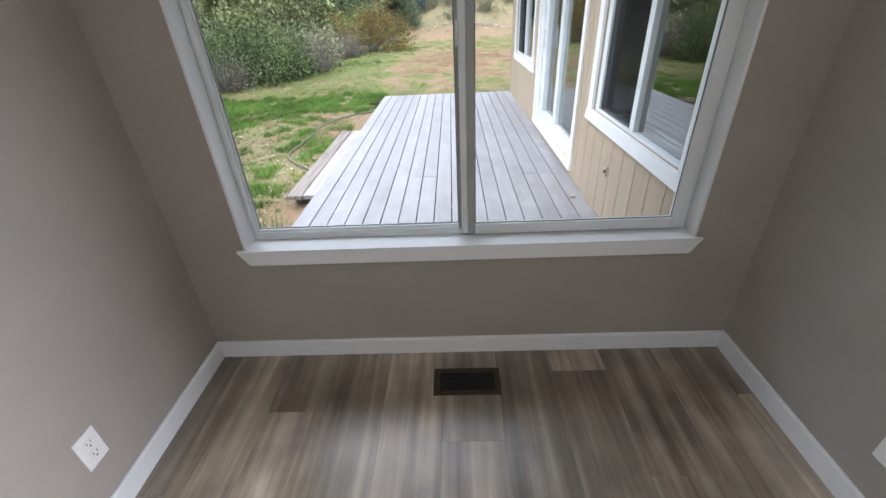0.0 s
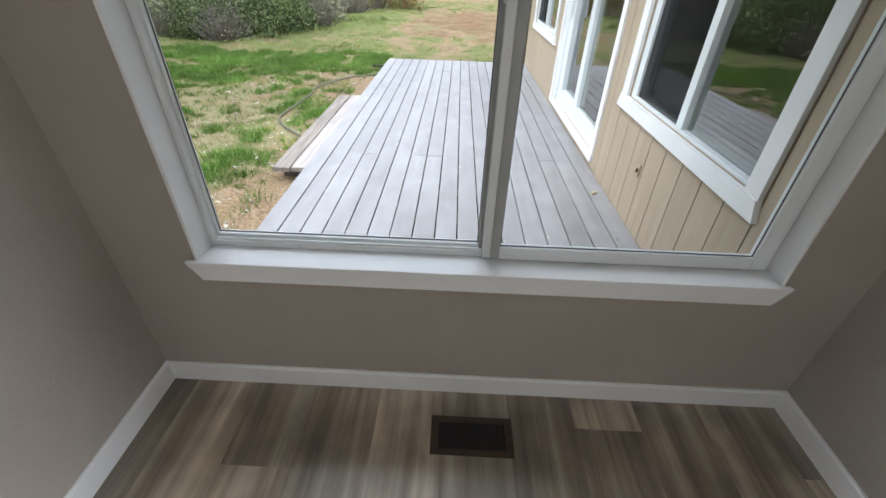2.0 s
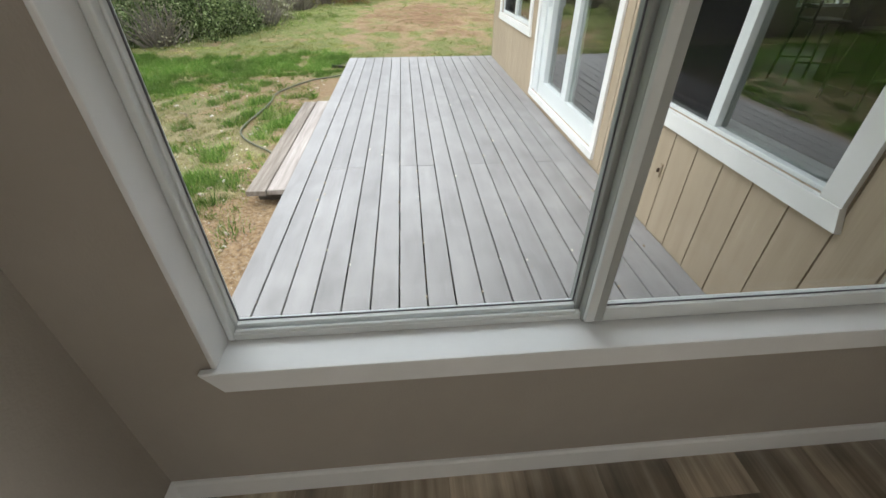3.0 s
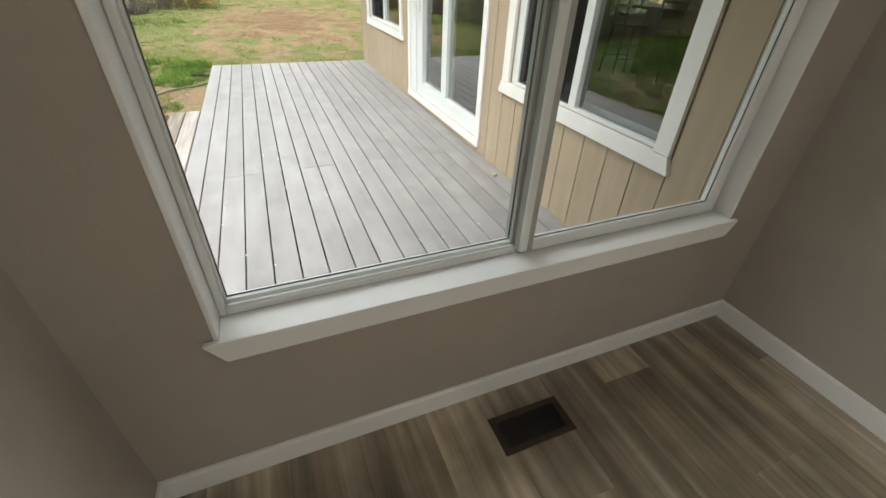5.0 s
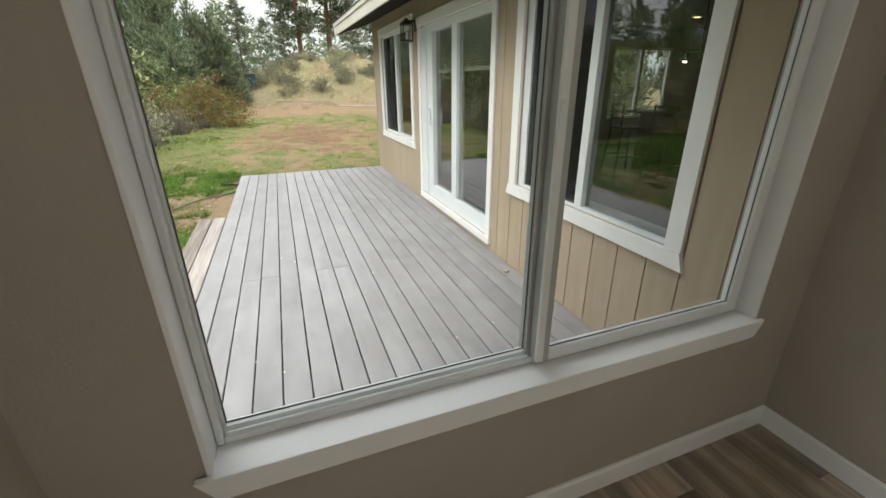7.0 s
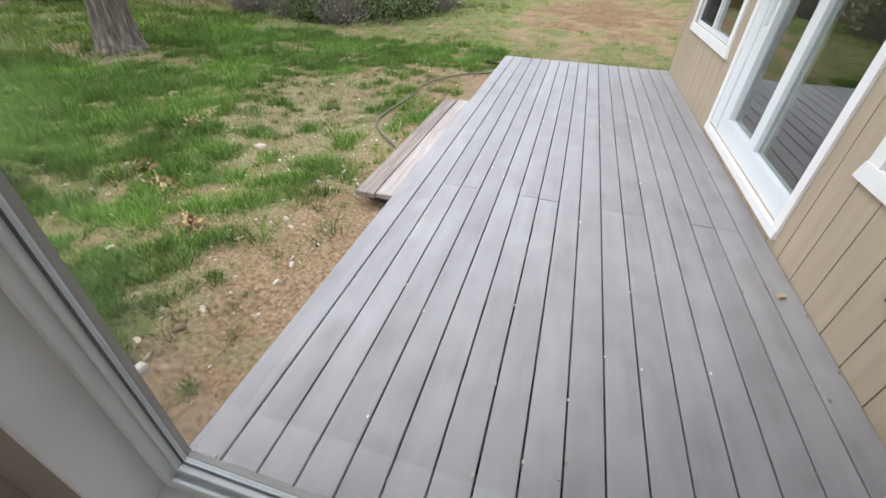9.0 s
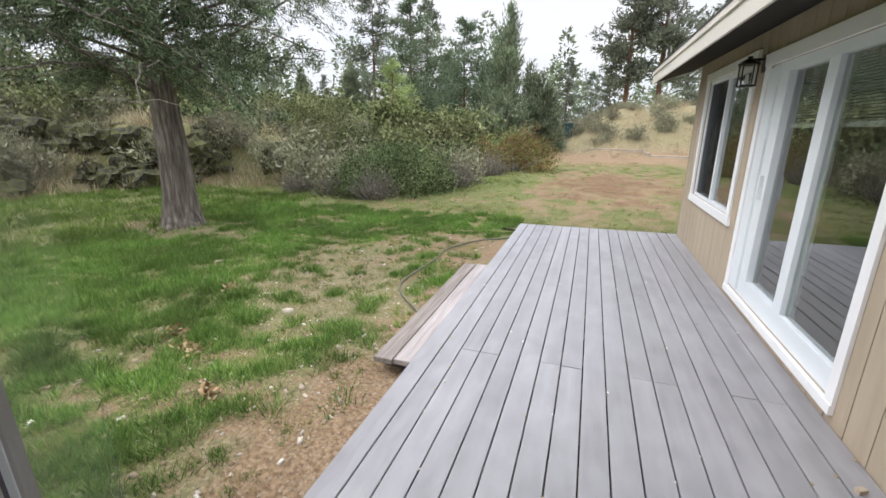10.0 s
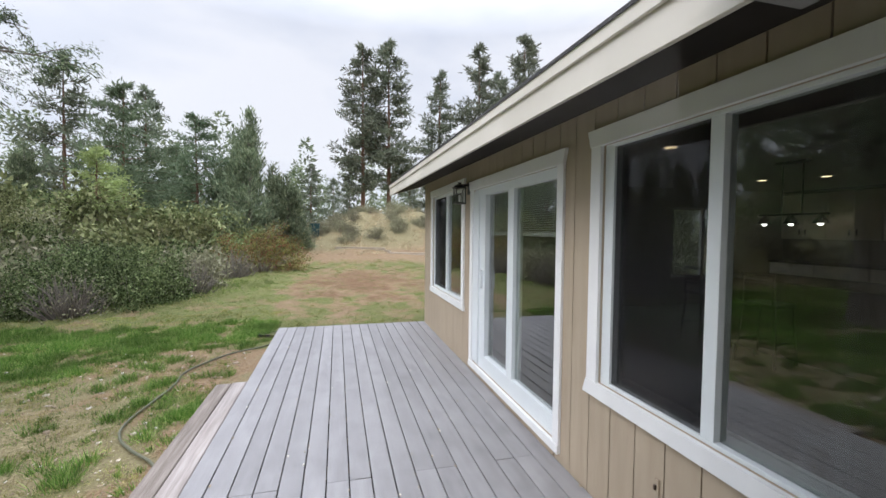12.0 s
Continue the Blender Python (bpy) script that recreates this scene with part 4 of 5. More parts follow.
M_BLADE = foliage("green_grass_blades", [(0.030, 0.072, 0.009), (0.088, 0.160, 0.025), (0.155, 0.245, 0.050), (0.32, 0.36, 0.125)], island=0.4)
M_TWIG = surface("grey_twig", [(0.13, 0.11, 0.095), (0.24, 0.21, 0.18)], (20, 20, 4), 0.9, 0.3)
M_LAVA = surface("dark_mossy_lava_rock", [(0.014, 0.013, 0.012), (0.045, 0.042, 0.038), (0.085, 0.088, 0.022), (0.12, 0.112, 0.105)], (5, 5, 5), 0.95, 0.8, fine=30, stain=0.25, spec=0.15)


def tubes(paths, steps=7):
    """Tapered tubes along paths of (points, radii), as one set of vertices and quads."""
    verts, faces, base = [], [], 0
    for pts, radii in paths:
        pts = np.asarray(pts, float)
        d = np.gradient(pts, axis=0)
        d /= np.linalg.norm(d, axis=1, keepdims=True) + 1e-9
        side = np.cross(d, (0.31, 0.2, 0.93))
        side /= np.linalg.norm(side, axis=1, keepdims=True) + 1e-9
        up = np.cross(d, side)
        a = np.linspace(0, 2 * np.pi, steps, endpoint=False)
        ring = pts[:, None] + np.asarray(radii)[:, None, None] * (side[:, None] * np.cos(a)[None, :, None] + up[:, None] * np.sin(a)[None, :, None])
        verts.append(ring.reshape(-1, 3))
        for i in range(len(pts) - 1):
            for k in range(steps):
                j = (k + 1) % steps
                faces.append((base + i * steps + k, base + i * steps + j, base + (i + 1) * steps + j, base + (i + 1) * steps + k))
        base += len(pts) * steps
    return np.concatenate(verts), np.array(faces)


def leaves(points, size, slim, rs, along=None, droop=0.0):
    """A four-cornered leaf or spray at each point, turned at random or along a given way."""
    n = len(points)
    d = rs.normal(size=(n, 3)) if along is None else along + 0.55 * rs.normal(size=(n, 3))
    d[:, 2] -= droop
    d /= np.linalg.norm(d, axis=1, keepdims=True) + 1e-9
    s = np.cross(d, rs.normal(size=(n, 3)))
    s /= np.linalg.norm(s, axis=1, keepdims=True) + 1e-9
    length = size * rs.uniform(0.6, 1.4, (n, 1))
    w = length * slim
    p = np.asarray(points)
    v = np.stack([p, p + d * length * 0.45 + s * w, p + d * length, p + d * length * 0.55 - s * w], 1)
    return v.reshape(-1, 3), np.arange(4 * n).reshape(-1, 4)


def tree_parts(tree, wood, wood_mat, leaf, leaf_mat):
    t = new("trunk", raw_mesh("trunk", *tubes(wood, 5), wood_mat, True))
    c = new("crown", raw_mesh("crown", *leaf, leaf_mat))
    t.parent = c.parent = tree
    return tree


def pine(name, label, tall, wide, rs, bare=0.3, mat=None, per=22, spray=0.62, group=""):
    """A pine: a straight trunk, whorled limbs with upturned tips and tufts of needles along them."""
    tree = thing(name, (0, 0, 0), label, "tree", group)
    bend = rs.uniform(-0.02, 0.02, 2) * tall
    hs = np.linspace(0, 1, 9)
    trunk = np.stack([bend[0] * hs**2, bend[1] * hs**2, tall * hs], -1)
    wood = [(trunk, tall * 0.014 * (1 - 0.93 * hs) + 0.01)]
    pts, ways = [], []
    n = int(34 + tall * 1.8)
    for k in range(n):
        f = bare + (1 - bare) * (k + rs.uniform()) / n
        a = rs.uniform(0, 6.283)
        prof = min(1.0, 0.45 + 2.2 * (f - bare)) * (1 - f) ** 0.62 * 1.35
        ln = wide * prof * rs.uniform(0.55, 1.15) + 0.12
        root = np.array([bend[0] * f * f, bend[1] * f * f, tall * f])
        out = np.array([np.cos(a), np.sin(a), rs.uniform(-0.22, 0.18)])
        u = np.linspace(0, 1, 5)
        limb = root + out * ln * u[:, None]
        limb[:, 2] += 0.16 * ln * u**2
        wood.append((limb, (0.012 + 0.010 * ln) * (1 - 0.85 * u)))
        for t in np.linspace(0.32, 1.0, max(3, int(2 + ln * 1.6))):
            c = root + out * ln * t
            c[2] += 0.16 * ln * t * t
            q = c + rs.normal(size=(per, 3)) * np.array([0.09, 0.09, 0.05]) * (ln + 1.2)
            pts.append(q)
            ways.append(np.repeat((out * 0.7 + (0, 0, 0.35))[None], per, 0) + 0.7 * rs.normal(size=(per, 3)))
    v, f4 = leaves(np.concatenate(pts), spray * (0.5 + 0.018 * tall), 0.115, rs, np.concatenate(ways))
    return tree_parts(tree, wood, M_PINEBARK, (v, f4), mat or M_PINE)


def juniper(name, label, tall, wide, rs, mat, count, group="", spires=5, spray=0.3):
    """A dense juniper: several spires of feathery sprays over short limbs, with gaps between them."""
    tree = thing(name, (0, 0, 0), label, "tree", group)
    wood = [(np.array([[0, 0, -0.2], [0.03, 0, tall * 0.3], [0, 0.05, tall * 0.8]]), [0.05 * wide + 0.04, 0.04 * wide, 0.01])]
    pts, ways = [], []
    for s in range(spires):
        a, r = rs.uniform(0, 6.283), wide * rs.uniform(0.3, 0.6) * (s > 0)
        top = tall * (1.0 if s == 0 else rs.uniform(0.76, 0.99))
        foot = np.array([r * np.cos(a), r * np.sin(a), tall * 0.06])
        m = count // spires
        tips = int(34 + 10 * wide)
        for k in range(tips):
            f = rs.uniform(0, 1) ** 1.15
            spread = wide * (0.72 if s == 0 else 0.5) * (1 - f) ** 0.7 * rs.uniform(0.45, 1.05) + 0.05
            b = rs.uniform(0, 6.283)
            tip = foot * (1 - 0.5 * f) + (spread * np.cos(b), spread * np.sin(b), (top - foot[2]) * f)
            inner = foot * (1 - 0.5 * f) + (0, 0, (top - foot[2]) * f * 0.9)
            n = max(4, m // tips)
            u = rs.uniform(0.35, 1.05, (n, 1))
            pts.append(inner + (tip - inner) * u + rs.normal(size=(n, 3)) * 0.06 * (1 + 0.5 * wide))
            ways.append(np.repeat(((tip - inner) / (np.linalg.norm(tip - inner) + 1e-6) * 0.6 + (0, 0, 0.8))[None], n, 0))
            if k % 4 == 0:
                wood.append((np.stack([inner, (inner + tip) / 2, tip]), [0.02 + 0.008 * wide, 0.015, 0.005]))
    return tree_parts(tree, wood, M_BARK, leaves(np.concatenate(pts), spray, 0.1, rs, np.concatenate(ways)), mat)


def shrub(name, label, wide, tall, rs, mat, count, leaf=0.09, group="", slim=0.35, stems=26):
    """A shrub: stems fanning from its foot, each ending in clumps of leaves, with an uneven outline."""
    bush = thing(name, (0, 0, 0), label, "shrub", group)
    wood, pts, ways = [], [], []
    for k in range(stems):
        a, r = rs.uniform(0, 6.283), np.sqrt(rs.uniform()) * wide
        z = tall * np.sqrt(max(0.06, 1 - (r / wide) ** 2 * 0.85)) * rs.uniform(0.6, 1.1)
        tip = np.array([r * np.cos(a), r * np.sin(a), z])
        foot = tip * (0.25, 0.25, 0) + (0, 0, -0.1)
        mid = (tip + foot) / 2 + rs.normal(size=3) * 0.08
        wood.append((np.stack([foot, mid, tip]), [0.022, 0.014, 0.004]))
        for j in range(3):
            c = tip + rs.normal(size=3) * (0.2 * wide, 0.2 * wide, 0.14 * tall) - (0, 0, 0.18 * tall * j)
            n = count // (3 * stems)
            q = c + rs.normal(size=(n, 3)) * np.array([0.15, 0.15, 0.12]) * (0.5 + 0.5 * wide)
            q[:, 2] = np.maximum(q[:, 2], 0.03)
            pts.append(q)
            ways.append(np.repeat((tip * (0.4, 0.4, 0.3) / wide + (0, 0, 0.5))[None], n, 0) + 0.6 * rs.normal(size=(n, 3)))
    t = new("stems", raw_mesh("stems", *tubes(wood, 5), M_TWIG, True))
    c = new("foliage", raw_mesh("foliage", *leaves(np.concatenate(pts), leaf, slim, rs, np.concatenate(ways)), mat))
    t.parent = c.parent = bush
    return bush


def set_down(ob, x, y, turn=0.0, size=1.0, sink=0.03):
    ob.matrix_basis = Matrix.LocRotScale((x, y, float(height(x, y)) - sink), Euler((0, 0, turn)), (size,) * 3)
    return ob


def planted(proto, x, y, turn, size=1.0, sink=0.05):
    ob = copy_thing(proto, Matrix.Identity(4))
    return set_down(ob, x, y, turn, size, sink)


# the old juniper on the lawn
def old_juniper():
    rs = np.random.RandomState(21)
    tree = thing("juniper_tree", (0, 0, 0), "old juniper with a leaning shaggy trunk on the lawn", "tree")
    hs = np.linspace(0, 1, 10)
    lean = np.stack([-0.35 * hs + 0.1 * np.sin(4 * hs), 0.15 * hs, 7.5 * hs - 0.12], -1)
    radii = 0.31 * (1 - 0.8 * hs)
    radii[0] = 0.43
    lean = np.insert(lean, 1, [-0.02, 0.0, 0.18], 0)
    radii = np.insert(radii, 1, 0.335)
    rings = np.linspace(0, 1, 46)
    at = np.linspace(0, 1, 11)
    core = np.stack([np.interp(rings, at, lean[:, i]) for i in range(3)], -1)
    sides = 44
    tv, tf = tubes([(core, np.interp(rings, at, radii))], sides)
    shaggy = tv.reshape(46, sides, 3)
    strip = np.cumsum(rs.normal(size=(46, sides)) * 0.22, 0) + rs.normal(size=(1, sides)) * 0.8
    strip -= strip.mean(1, keepdims=True)
    shaggy = core[:, None] + (shaggy - core[:, None]) * (1 + 0.055 * np.clip(strip, -1.6, 1.6))[:, :, None]
    bole = new("bole", raw_mesh("bole", shaggy.reshape(-1, 3), tf, M_BARK, True))
    bole.parent = tree
    wood = []
    for a in np.linspace(0.3, 6.0, 6):
        wood.append((np.array([[0.5 * np.cos(a), 0.5 * np.sin(a), -0.1], [0.26 * np.cos(a), 0.26 * np.sin(a), 0.12], [0.13 * np.cos(a), 0.13 * np.sin(a), 0.7]]), [0.06, 0.11, 0.06]))
    pts, ways, dead = [], [], []

    def low_edge(p):
        return 2.45 + 0.75 * lumps(p[..., 0], p[..., 1], 1.6, 6) - 1.2 * smooth(-0.3, 1.8, 0.61 * p[..., 0] + 0.79 * p[..., 1])

    for k in range(96):
        f = 0.32 + 0.65 * (k / 96)
        a = k * 2.4 + rs.uniform(-0.7, 0.7)
        root = np.array([np.interp(f, np.linspace(0, 1, 11), lean[:, 0]), np.interp(f, np.linspace(0, 1, 11), lean[:, 1]), 7.4 * f])
        ln = rs.uniform(1.8, 4.0) * (1.1 - 0.15 * (f - 0.25))
        out = np.array([np.cos(a), np.sin(a), rs.uniform(0.15, 0.75)])
        airy = out[0] * 0.61 + out[1] * 0.79 > 0.35
        u = np.linspace(0, 1, 8)
        limb = root + out * ln * u[:, None] + np.cumsum(rs.normal(size=(8, 3)) * 0.09, 0) * u[:, None]
        limb[:, 2] -= rs.uniform(0.15, 0.42) * ln * u**2
        if limb[5, 2] < low_edge(limb[5]):
            limb[:, 2] += 0.55 * u
        wood.append((limb, (0.014 + 0.0085 * ln) * (1 - 0.85 * u)))
        for j in range(9 if airy else 12):
            t = rs.uniform(0.18, 1.0)
            c = np.array([np.interp(t, u, limb[:, i]) for i in range(3)])
            side = rs.normal(size=3) * (0.5, 0.5, 0.25)
            side[2] -= 0.2
            tip = c + side * rs.uniform(0.6, 1.4)
            if tip[2] < 1.7:
                continue
            wood.append((np.stack([c, (c + tip) / 2 + (0, 0, 0.05), tip]), [0.009, 0.006, 0.003]))
            n = 290 if airy else 310
            w = rs.uniform(0.2, 1.12, (n, 1))
            q = c + (tip - c) * w + rs.normal(size=(n, 3)) * 0.06
            q = q[q[:, 2] > low_edge(q)]
            pts.append(q)
            ways.append(np.repeat(((tip - c) * 0.8 + (0, 0, -0.3))[None], len(q), 0))
        if k % 2 == 0:
            t = rs.uniform(0.3, 0.75)
            c = np.array([np.interp(t, u, limb[:, i]) for i in range(3)])
            step = rs.normal(size=3) * (0.06, 0.06, 0.04) - (0, 0, 0.06)
            curl = c + np.cumsum(step + rs.normal(size=(7, 3)) * 0.06, 0)
            if curl[:, 2].min() > 1.5:
                dead.append((curl, np.linspace(0.012, 0.004, 7)))
    t = new("dead_twigs", raw_mesh("dead_twigs", *tubes(dead, 5), M_TWIG, True))
    t.parent = tree
    return tree_parts(tree, wood, M_BARK, leaves(np.concatenate(pts), 0.064, 0.12, rs, np.concatenate(ways), 0.12), M_JUNIPER)


set_down(old_juniper(), -7.95, 5.85)


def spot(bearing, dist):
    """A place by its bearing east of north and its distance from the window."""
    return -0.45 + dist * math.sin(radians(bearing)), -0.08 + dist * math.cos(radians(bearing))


# conifers behind the ridge and the hill
PINES = "conifers behind the yard"
pine_a = pine("pine_tree", "tall ponderosa pine with tiered dark green boughs", 25.5, 4.6, np.random.RandomState(3), 0.26, group=PINES)
pine_b = pine("pine_tree", "tall ponderosa pine with tiered dark green boughs", 24.0, 4.0, np.random.RandomState(4), 0.2, group=PINES)
pine_c = pine("pine_tree", "slender mid-green pine behind the shrubs", 12.0, 2.3, np.random.RandomState(5), 0.08, per=20, spray=0.66, group=PINES)
dark_a = juniper("juniper_tree", "dark green juniper with several spires", 9.6, 3.2, np.random.RandomState(6), M_DARKJ, 18000, PINES, 7, 0.33)
dark_b = juniper("juniper_tree", "dark green juniper with several spires", 6.5, 2.4, np.random.RandomState(8), M_DARKJ, 9000, PINES, 5, 0.36)
young = pine("pine_tree", "young bright green pine among shrubs", 5.4, 1.75, np.random.RandomState(9), 0.05, M_YOUNG, 40, 0.34)
mid = pine("pine_tree", "broad mid-green pine behind the shrubs", 9.0, 2.9, np.random.RandomState(10), 0.06, M_MIDPINE, 40, 0.48, PINES)
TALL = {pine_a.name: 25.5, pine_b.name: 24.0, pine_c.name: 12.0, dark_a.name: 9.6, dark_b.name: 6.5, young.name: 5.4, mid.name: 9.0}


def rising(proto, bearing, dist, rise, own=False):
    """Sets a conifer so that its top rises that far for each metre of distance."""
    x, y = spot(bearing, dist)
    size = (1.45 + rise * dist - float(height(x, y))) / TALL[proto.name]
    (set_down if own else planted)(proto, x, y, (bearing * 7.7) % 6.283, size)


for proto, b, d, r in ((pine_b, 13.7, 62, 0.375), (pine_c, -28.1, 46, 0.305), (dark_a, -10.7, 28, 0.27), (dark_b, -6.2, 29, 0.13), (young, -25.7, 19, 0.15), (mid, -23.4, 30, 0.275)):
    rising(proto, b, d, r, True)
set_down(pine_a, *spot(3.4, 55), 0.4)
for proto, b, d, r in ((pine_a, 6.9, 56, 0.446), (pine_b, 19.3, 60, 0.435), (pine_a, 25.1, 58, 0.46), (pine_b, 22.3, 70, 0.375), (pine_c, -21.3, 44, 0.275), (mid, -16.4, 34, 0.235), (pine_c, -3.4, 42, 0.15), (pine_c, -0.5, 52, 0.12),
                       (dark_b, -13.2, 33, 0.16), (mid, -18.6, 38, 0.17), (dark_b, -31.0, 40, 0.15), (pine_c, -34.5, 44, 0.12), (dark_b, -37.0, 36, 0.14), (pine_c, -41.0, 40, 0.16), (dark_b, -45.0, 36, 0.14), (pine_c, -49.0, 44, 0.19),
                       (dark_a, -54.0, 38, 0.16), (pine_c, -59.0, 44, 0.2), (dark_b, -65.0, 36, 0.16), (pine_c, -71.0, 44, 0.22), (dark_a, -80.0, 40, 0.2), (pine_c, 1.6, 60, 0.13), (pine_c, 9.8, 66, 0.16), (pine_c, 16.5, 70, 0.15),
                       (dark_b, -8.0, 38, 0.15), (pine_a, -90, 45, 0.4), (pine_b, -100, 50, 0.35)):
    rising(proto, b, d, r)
for proto, x, y, s in ((dark_b, 9.5, 15.0, 0.9), (pine_c, 12.5, 17.0, 0.8), (dark_a, 15.0, 19.0, 0.8), (pine_c, 8.0, 21.0, 0.7), (dark_b, 12.0, 13.0, 0.8), (pine_c, 17.0, 15.0, 0.8)):
    planted(proto, x, y, x, s)

# the far woods that close the view
far_pts, far_ways, far_wood = [], [], []
rs = np.random.RandomState(31)
for k in range(170):
    x, y = spot(rs.uniform(-115, 70), rs.uniform(75, 150))
    z, h = float(height(x, y)), rs.uniform(9, 20)
    far_wood.append((np.array([[x, y, z - 0.5], [x, y, z + h * 0.9]]), [0.25, 0.05]))
    n = 300
    f = rs.uniform(0.08, 1, n)
    a, r = rs.uniform(0, 6.283, n), (1 - f) ** 0.75 * h * 0.22 * rs.uniform(0.4, 1.05, n) + 0.1
    far_pts.append(np.stack([x + r * np.cos(a), y + r * np.sin(a), z + h * f], -1))
    far_ways.append(np.stack([np.cos(a), np.sin(a), 0 * a + 0.4], -1))
v, f4 = leaves(np.concatenate(far_pts), 0.95, 0.2, rs, np.concatenate(far_ways))
tagged(new("far_woods", raw_mesh("far_woods", v, f4, M_DARKJ)), "dark conifer woods beyond the yard", "woods", kind="stuff")

# shrubs along the foot of the ridge
SH = "shrubs under the ridge"
olive = shrub("shrub", "olive green leafy shrub at the lawn's edge", 1.45, 1.4, np.random.RandomState(11), M_SHRUB, 20000, 0.053, SH, stems=40)
dark = shrub("shrub", "dark green glossy shrub at the lawn's edge", 1.25, 1.2, np.random.RandomState(12), M_DSHRUB, 20000, 0.053, SH, stems=34)
sage = shrub("sagebrush", "pale grey-green sagebrush on dry ground", 0.85, 0.95, np.random.RandomState(13), M_SAGE, 1300, 0.14, "sagebrush clumps", 0.17)
rust = shrub("shrub", "rust and yellow tinted shrub by the far lawn", 1.6, 1.7, np.random.RandomState(14), M_RUST, 13000, 0.07, stems=40)
olive_far = shrub("shrub", "olive green leafy shrub on the ridge", 1.45, 1.4, np.random.RandomState(15), M_SHRUB, 2300, 0.14, "shrubs on the ridge", stems=24)
dark_far = shrub("shrub", "dark green leafy shrub on the ridge", 1.25, 1.2, np.random.RandomState(16), M_DSHRUB, 2300, 0.14, "shrubs on the ridge", stems=24)
twiggy = shrub("shrub", "grey-brown twiggy shrub with few leaves", 0.8, 1.0, np.random.RandomState(17), M_SAGE, 900, 0.05, "twiggy shrubs", stems=110)
set_down(twiggy, -5.75, 9.75, 0.4, 0.95)
for x, y, s in ((-4.3, 12.5, 1.0), (-4.75, 11.9, 0.8), (-7.2, 10.0, 0.8), (-4.15, 16.5, 1.1), (-8.4, 9.9, 0.75)):
    planted(twiggy, x, y, x * 2.1, s)
set_down(olive_far, -15.5, 12.0, 0.2, 1.0)
set_down(dark_far, -13.2, 19.0, 0.9, 1.0)
set_down(olive, -9.4, 13.4, 0.3, 0.9)
set_down(dark, -5.35, 11.2, 0.0, 0.95)
set_down(rust, *spot(-9.6, 19.0), 0.4, 0.92)
set_down(sage, *spot(-17.2, 14.6), 0.0)
for proto, x, y, s in ((dark, -6.5, 11.6, 1.0), (dark, -6.3, 10.6, 0.8), (sage, -7.7, 10.7, 1.1), (sage, -8.6, 11.3, 1.3), (sage, -7.4, 11.7, 1.35), (olive, -7.3, 12.4, 0.8), (sage, -9.2, 12.2, 1.2), (sage, -5.0, 12.6, 0.9), (sage, -4.7, 13.6, 1.1), (dark, -8.6, 13.2, 1.1), (olive, -7.2, 14.6, 1.15), (olive, -10.8, 14.0, 1.2), (dark, -6.4, 17.2, 1.0), (olive, -6.9, 19.2, 1.1), (olive, -9.0, 17.5, 1.3),
                       (rust, -4.9, 22.5, 0.7), (dark, -5.9, 22.5, 1.0), (olive, -7.5, 24.0, 1.2), (dark, -10.2, 20.5, 1.2), (olive, -12.5, 17.0, 1.2), (olive, -13.5, 15.5, 1.0), (dark, -15.5, 16.5, 1.1), (olive, -18.0, 13.5, 0.9), (olive, -17.5, 11.5, 1.2),
                       (dark, -18.5, 7.5, 1.0), (olive, -20.0, 9.0, 1.3), (olive, -17.0, 4.5, 0.9), (dark, -21.0, 4.0, 1.2), (olive, -5.2, 25.0, 1.0), (dark, -3.9, 27.5, 0.8)):
    if y > 14.3 or x < -11:
        proto = {olive: olive_far, dark: dark_far}.get(proto, proto)
    planted(proto, x, y, (x * 3.1 + y) % 6.283, s)
rs = np.random.RandomState(43)
for k in range(34):
    y = rs.uniform(1, 30)
    x = float(np.interp(y, FOOT_Y, FOOT_X)) - rs.uniform(3.5, 14)
    planted((olive_far, dark_far, sage)[k % 3], x, y, rs.uniform(0, 6), rs.uniform(0.6, 1.15))
rs = np.random.RandomState(41)
for k in range(140):
    if k < 80:
        x, y = rs.uniform(-4.5, 13), rs.uniform(29.5, 42)
    else:
        y = rs.uniform(6, 22)
        x = float(np.interp(y, FOOT_Y, FOOT_X)) - rs.uniform(0.2, 8)
    planted(sage, x, y, rs.uniform(0, 6), rs.uniform(0.45, 0.95))

# lava rocks on the ridge
def rock(rs, group):
    bm = bmesh.new()
    bmesh.ops.create_icosphere(bm, subdivisions=3, radius=1.0)
    o1 = Vector(rs.uniform(-9, 9, 3))
    for v in bm.verts:
        d = noise.noise(v.co * 1.1 + o1) * 0.6 + noise.noise(v.co * 2.9 + o1) * 0.4 + noise.cell(v.co * 2.4 + o1) * 0.3
        v.co *= 1 + d
        v.co.z *= 0.9
    ob = part("lava_rock", bm, M_LAVA)
    return tagged(ob, "dark mossy lava rock on the slope", "rock", group)


rocks = [rock(np.random.RandomState(50 + k), "lava rocks on the ridge") for k in range(3)]
rs = np.random.RandomState(55)
for k in range(330):
    y = rs.uniform(0.5, 13)
    x = float(np.interp(y, FOOT_Y, FOOT_X)) - rs.uniform(0.04, 1) ** 1.2 * 5.0
    if k > 2 and lumps(x, y, 3.2, 77) < 0.42:
        continue
    ob = rocks[k] if k < 3 else copy_thing(rocks[k % 3], Matrix.Identity(4))
    set_down(ob, x, y, rs.uniform(0, 6), 0.17 + 0.5 * rs.uniform() ** 2 * (1 if y < 10.5 else 0.6), 0.08)


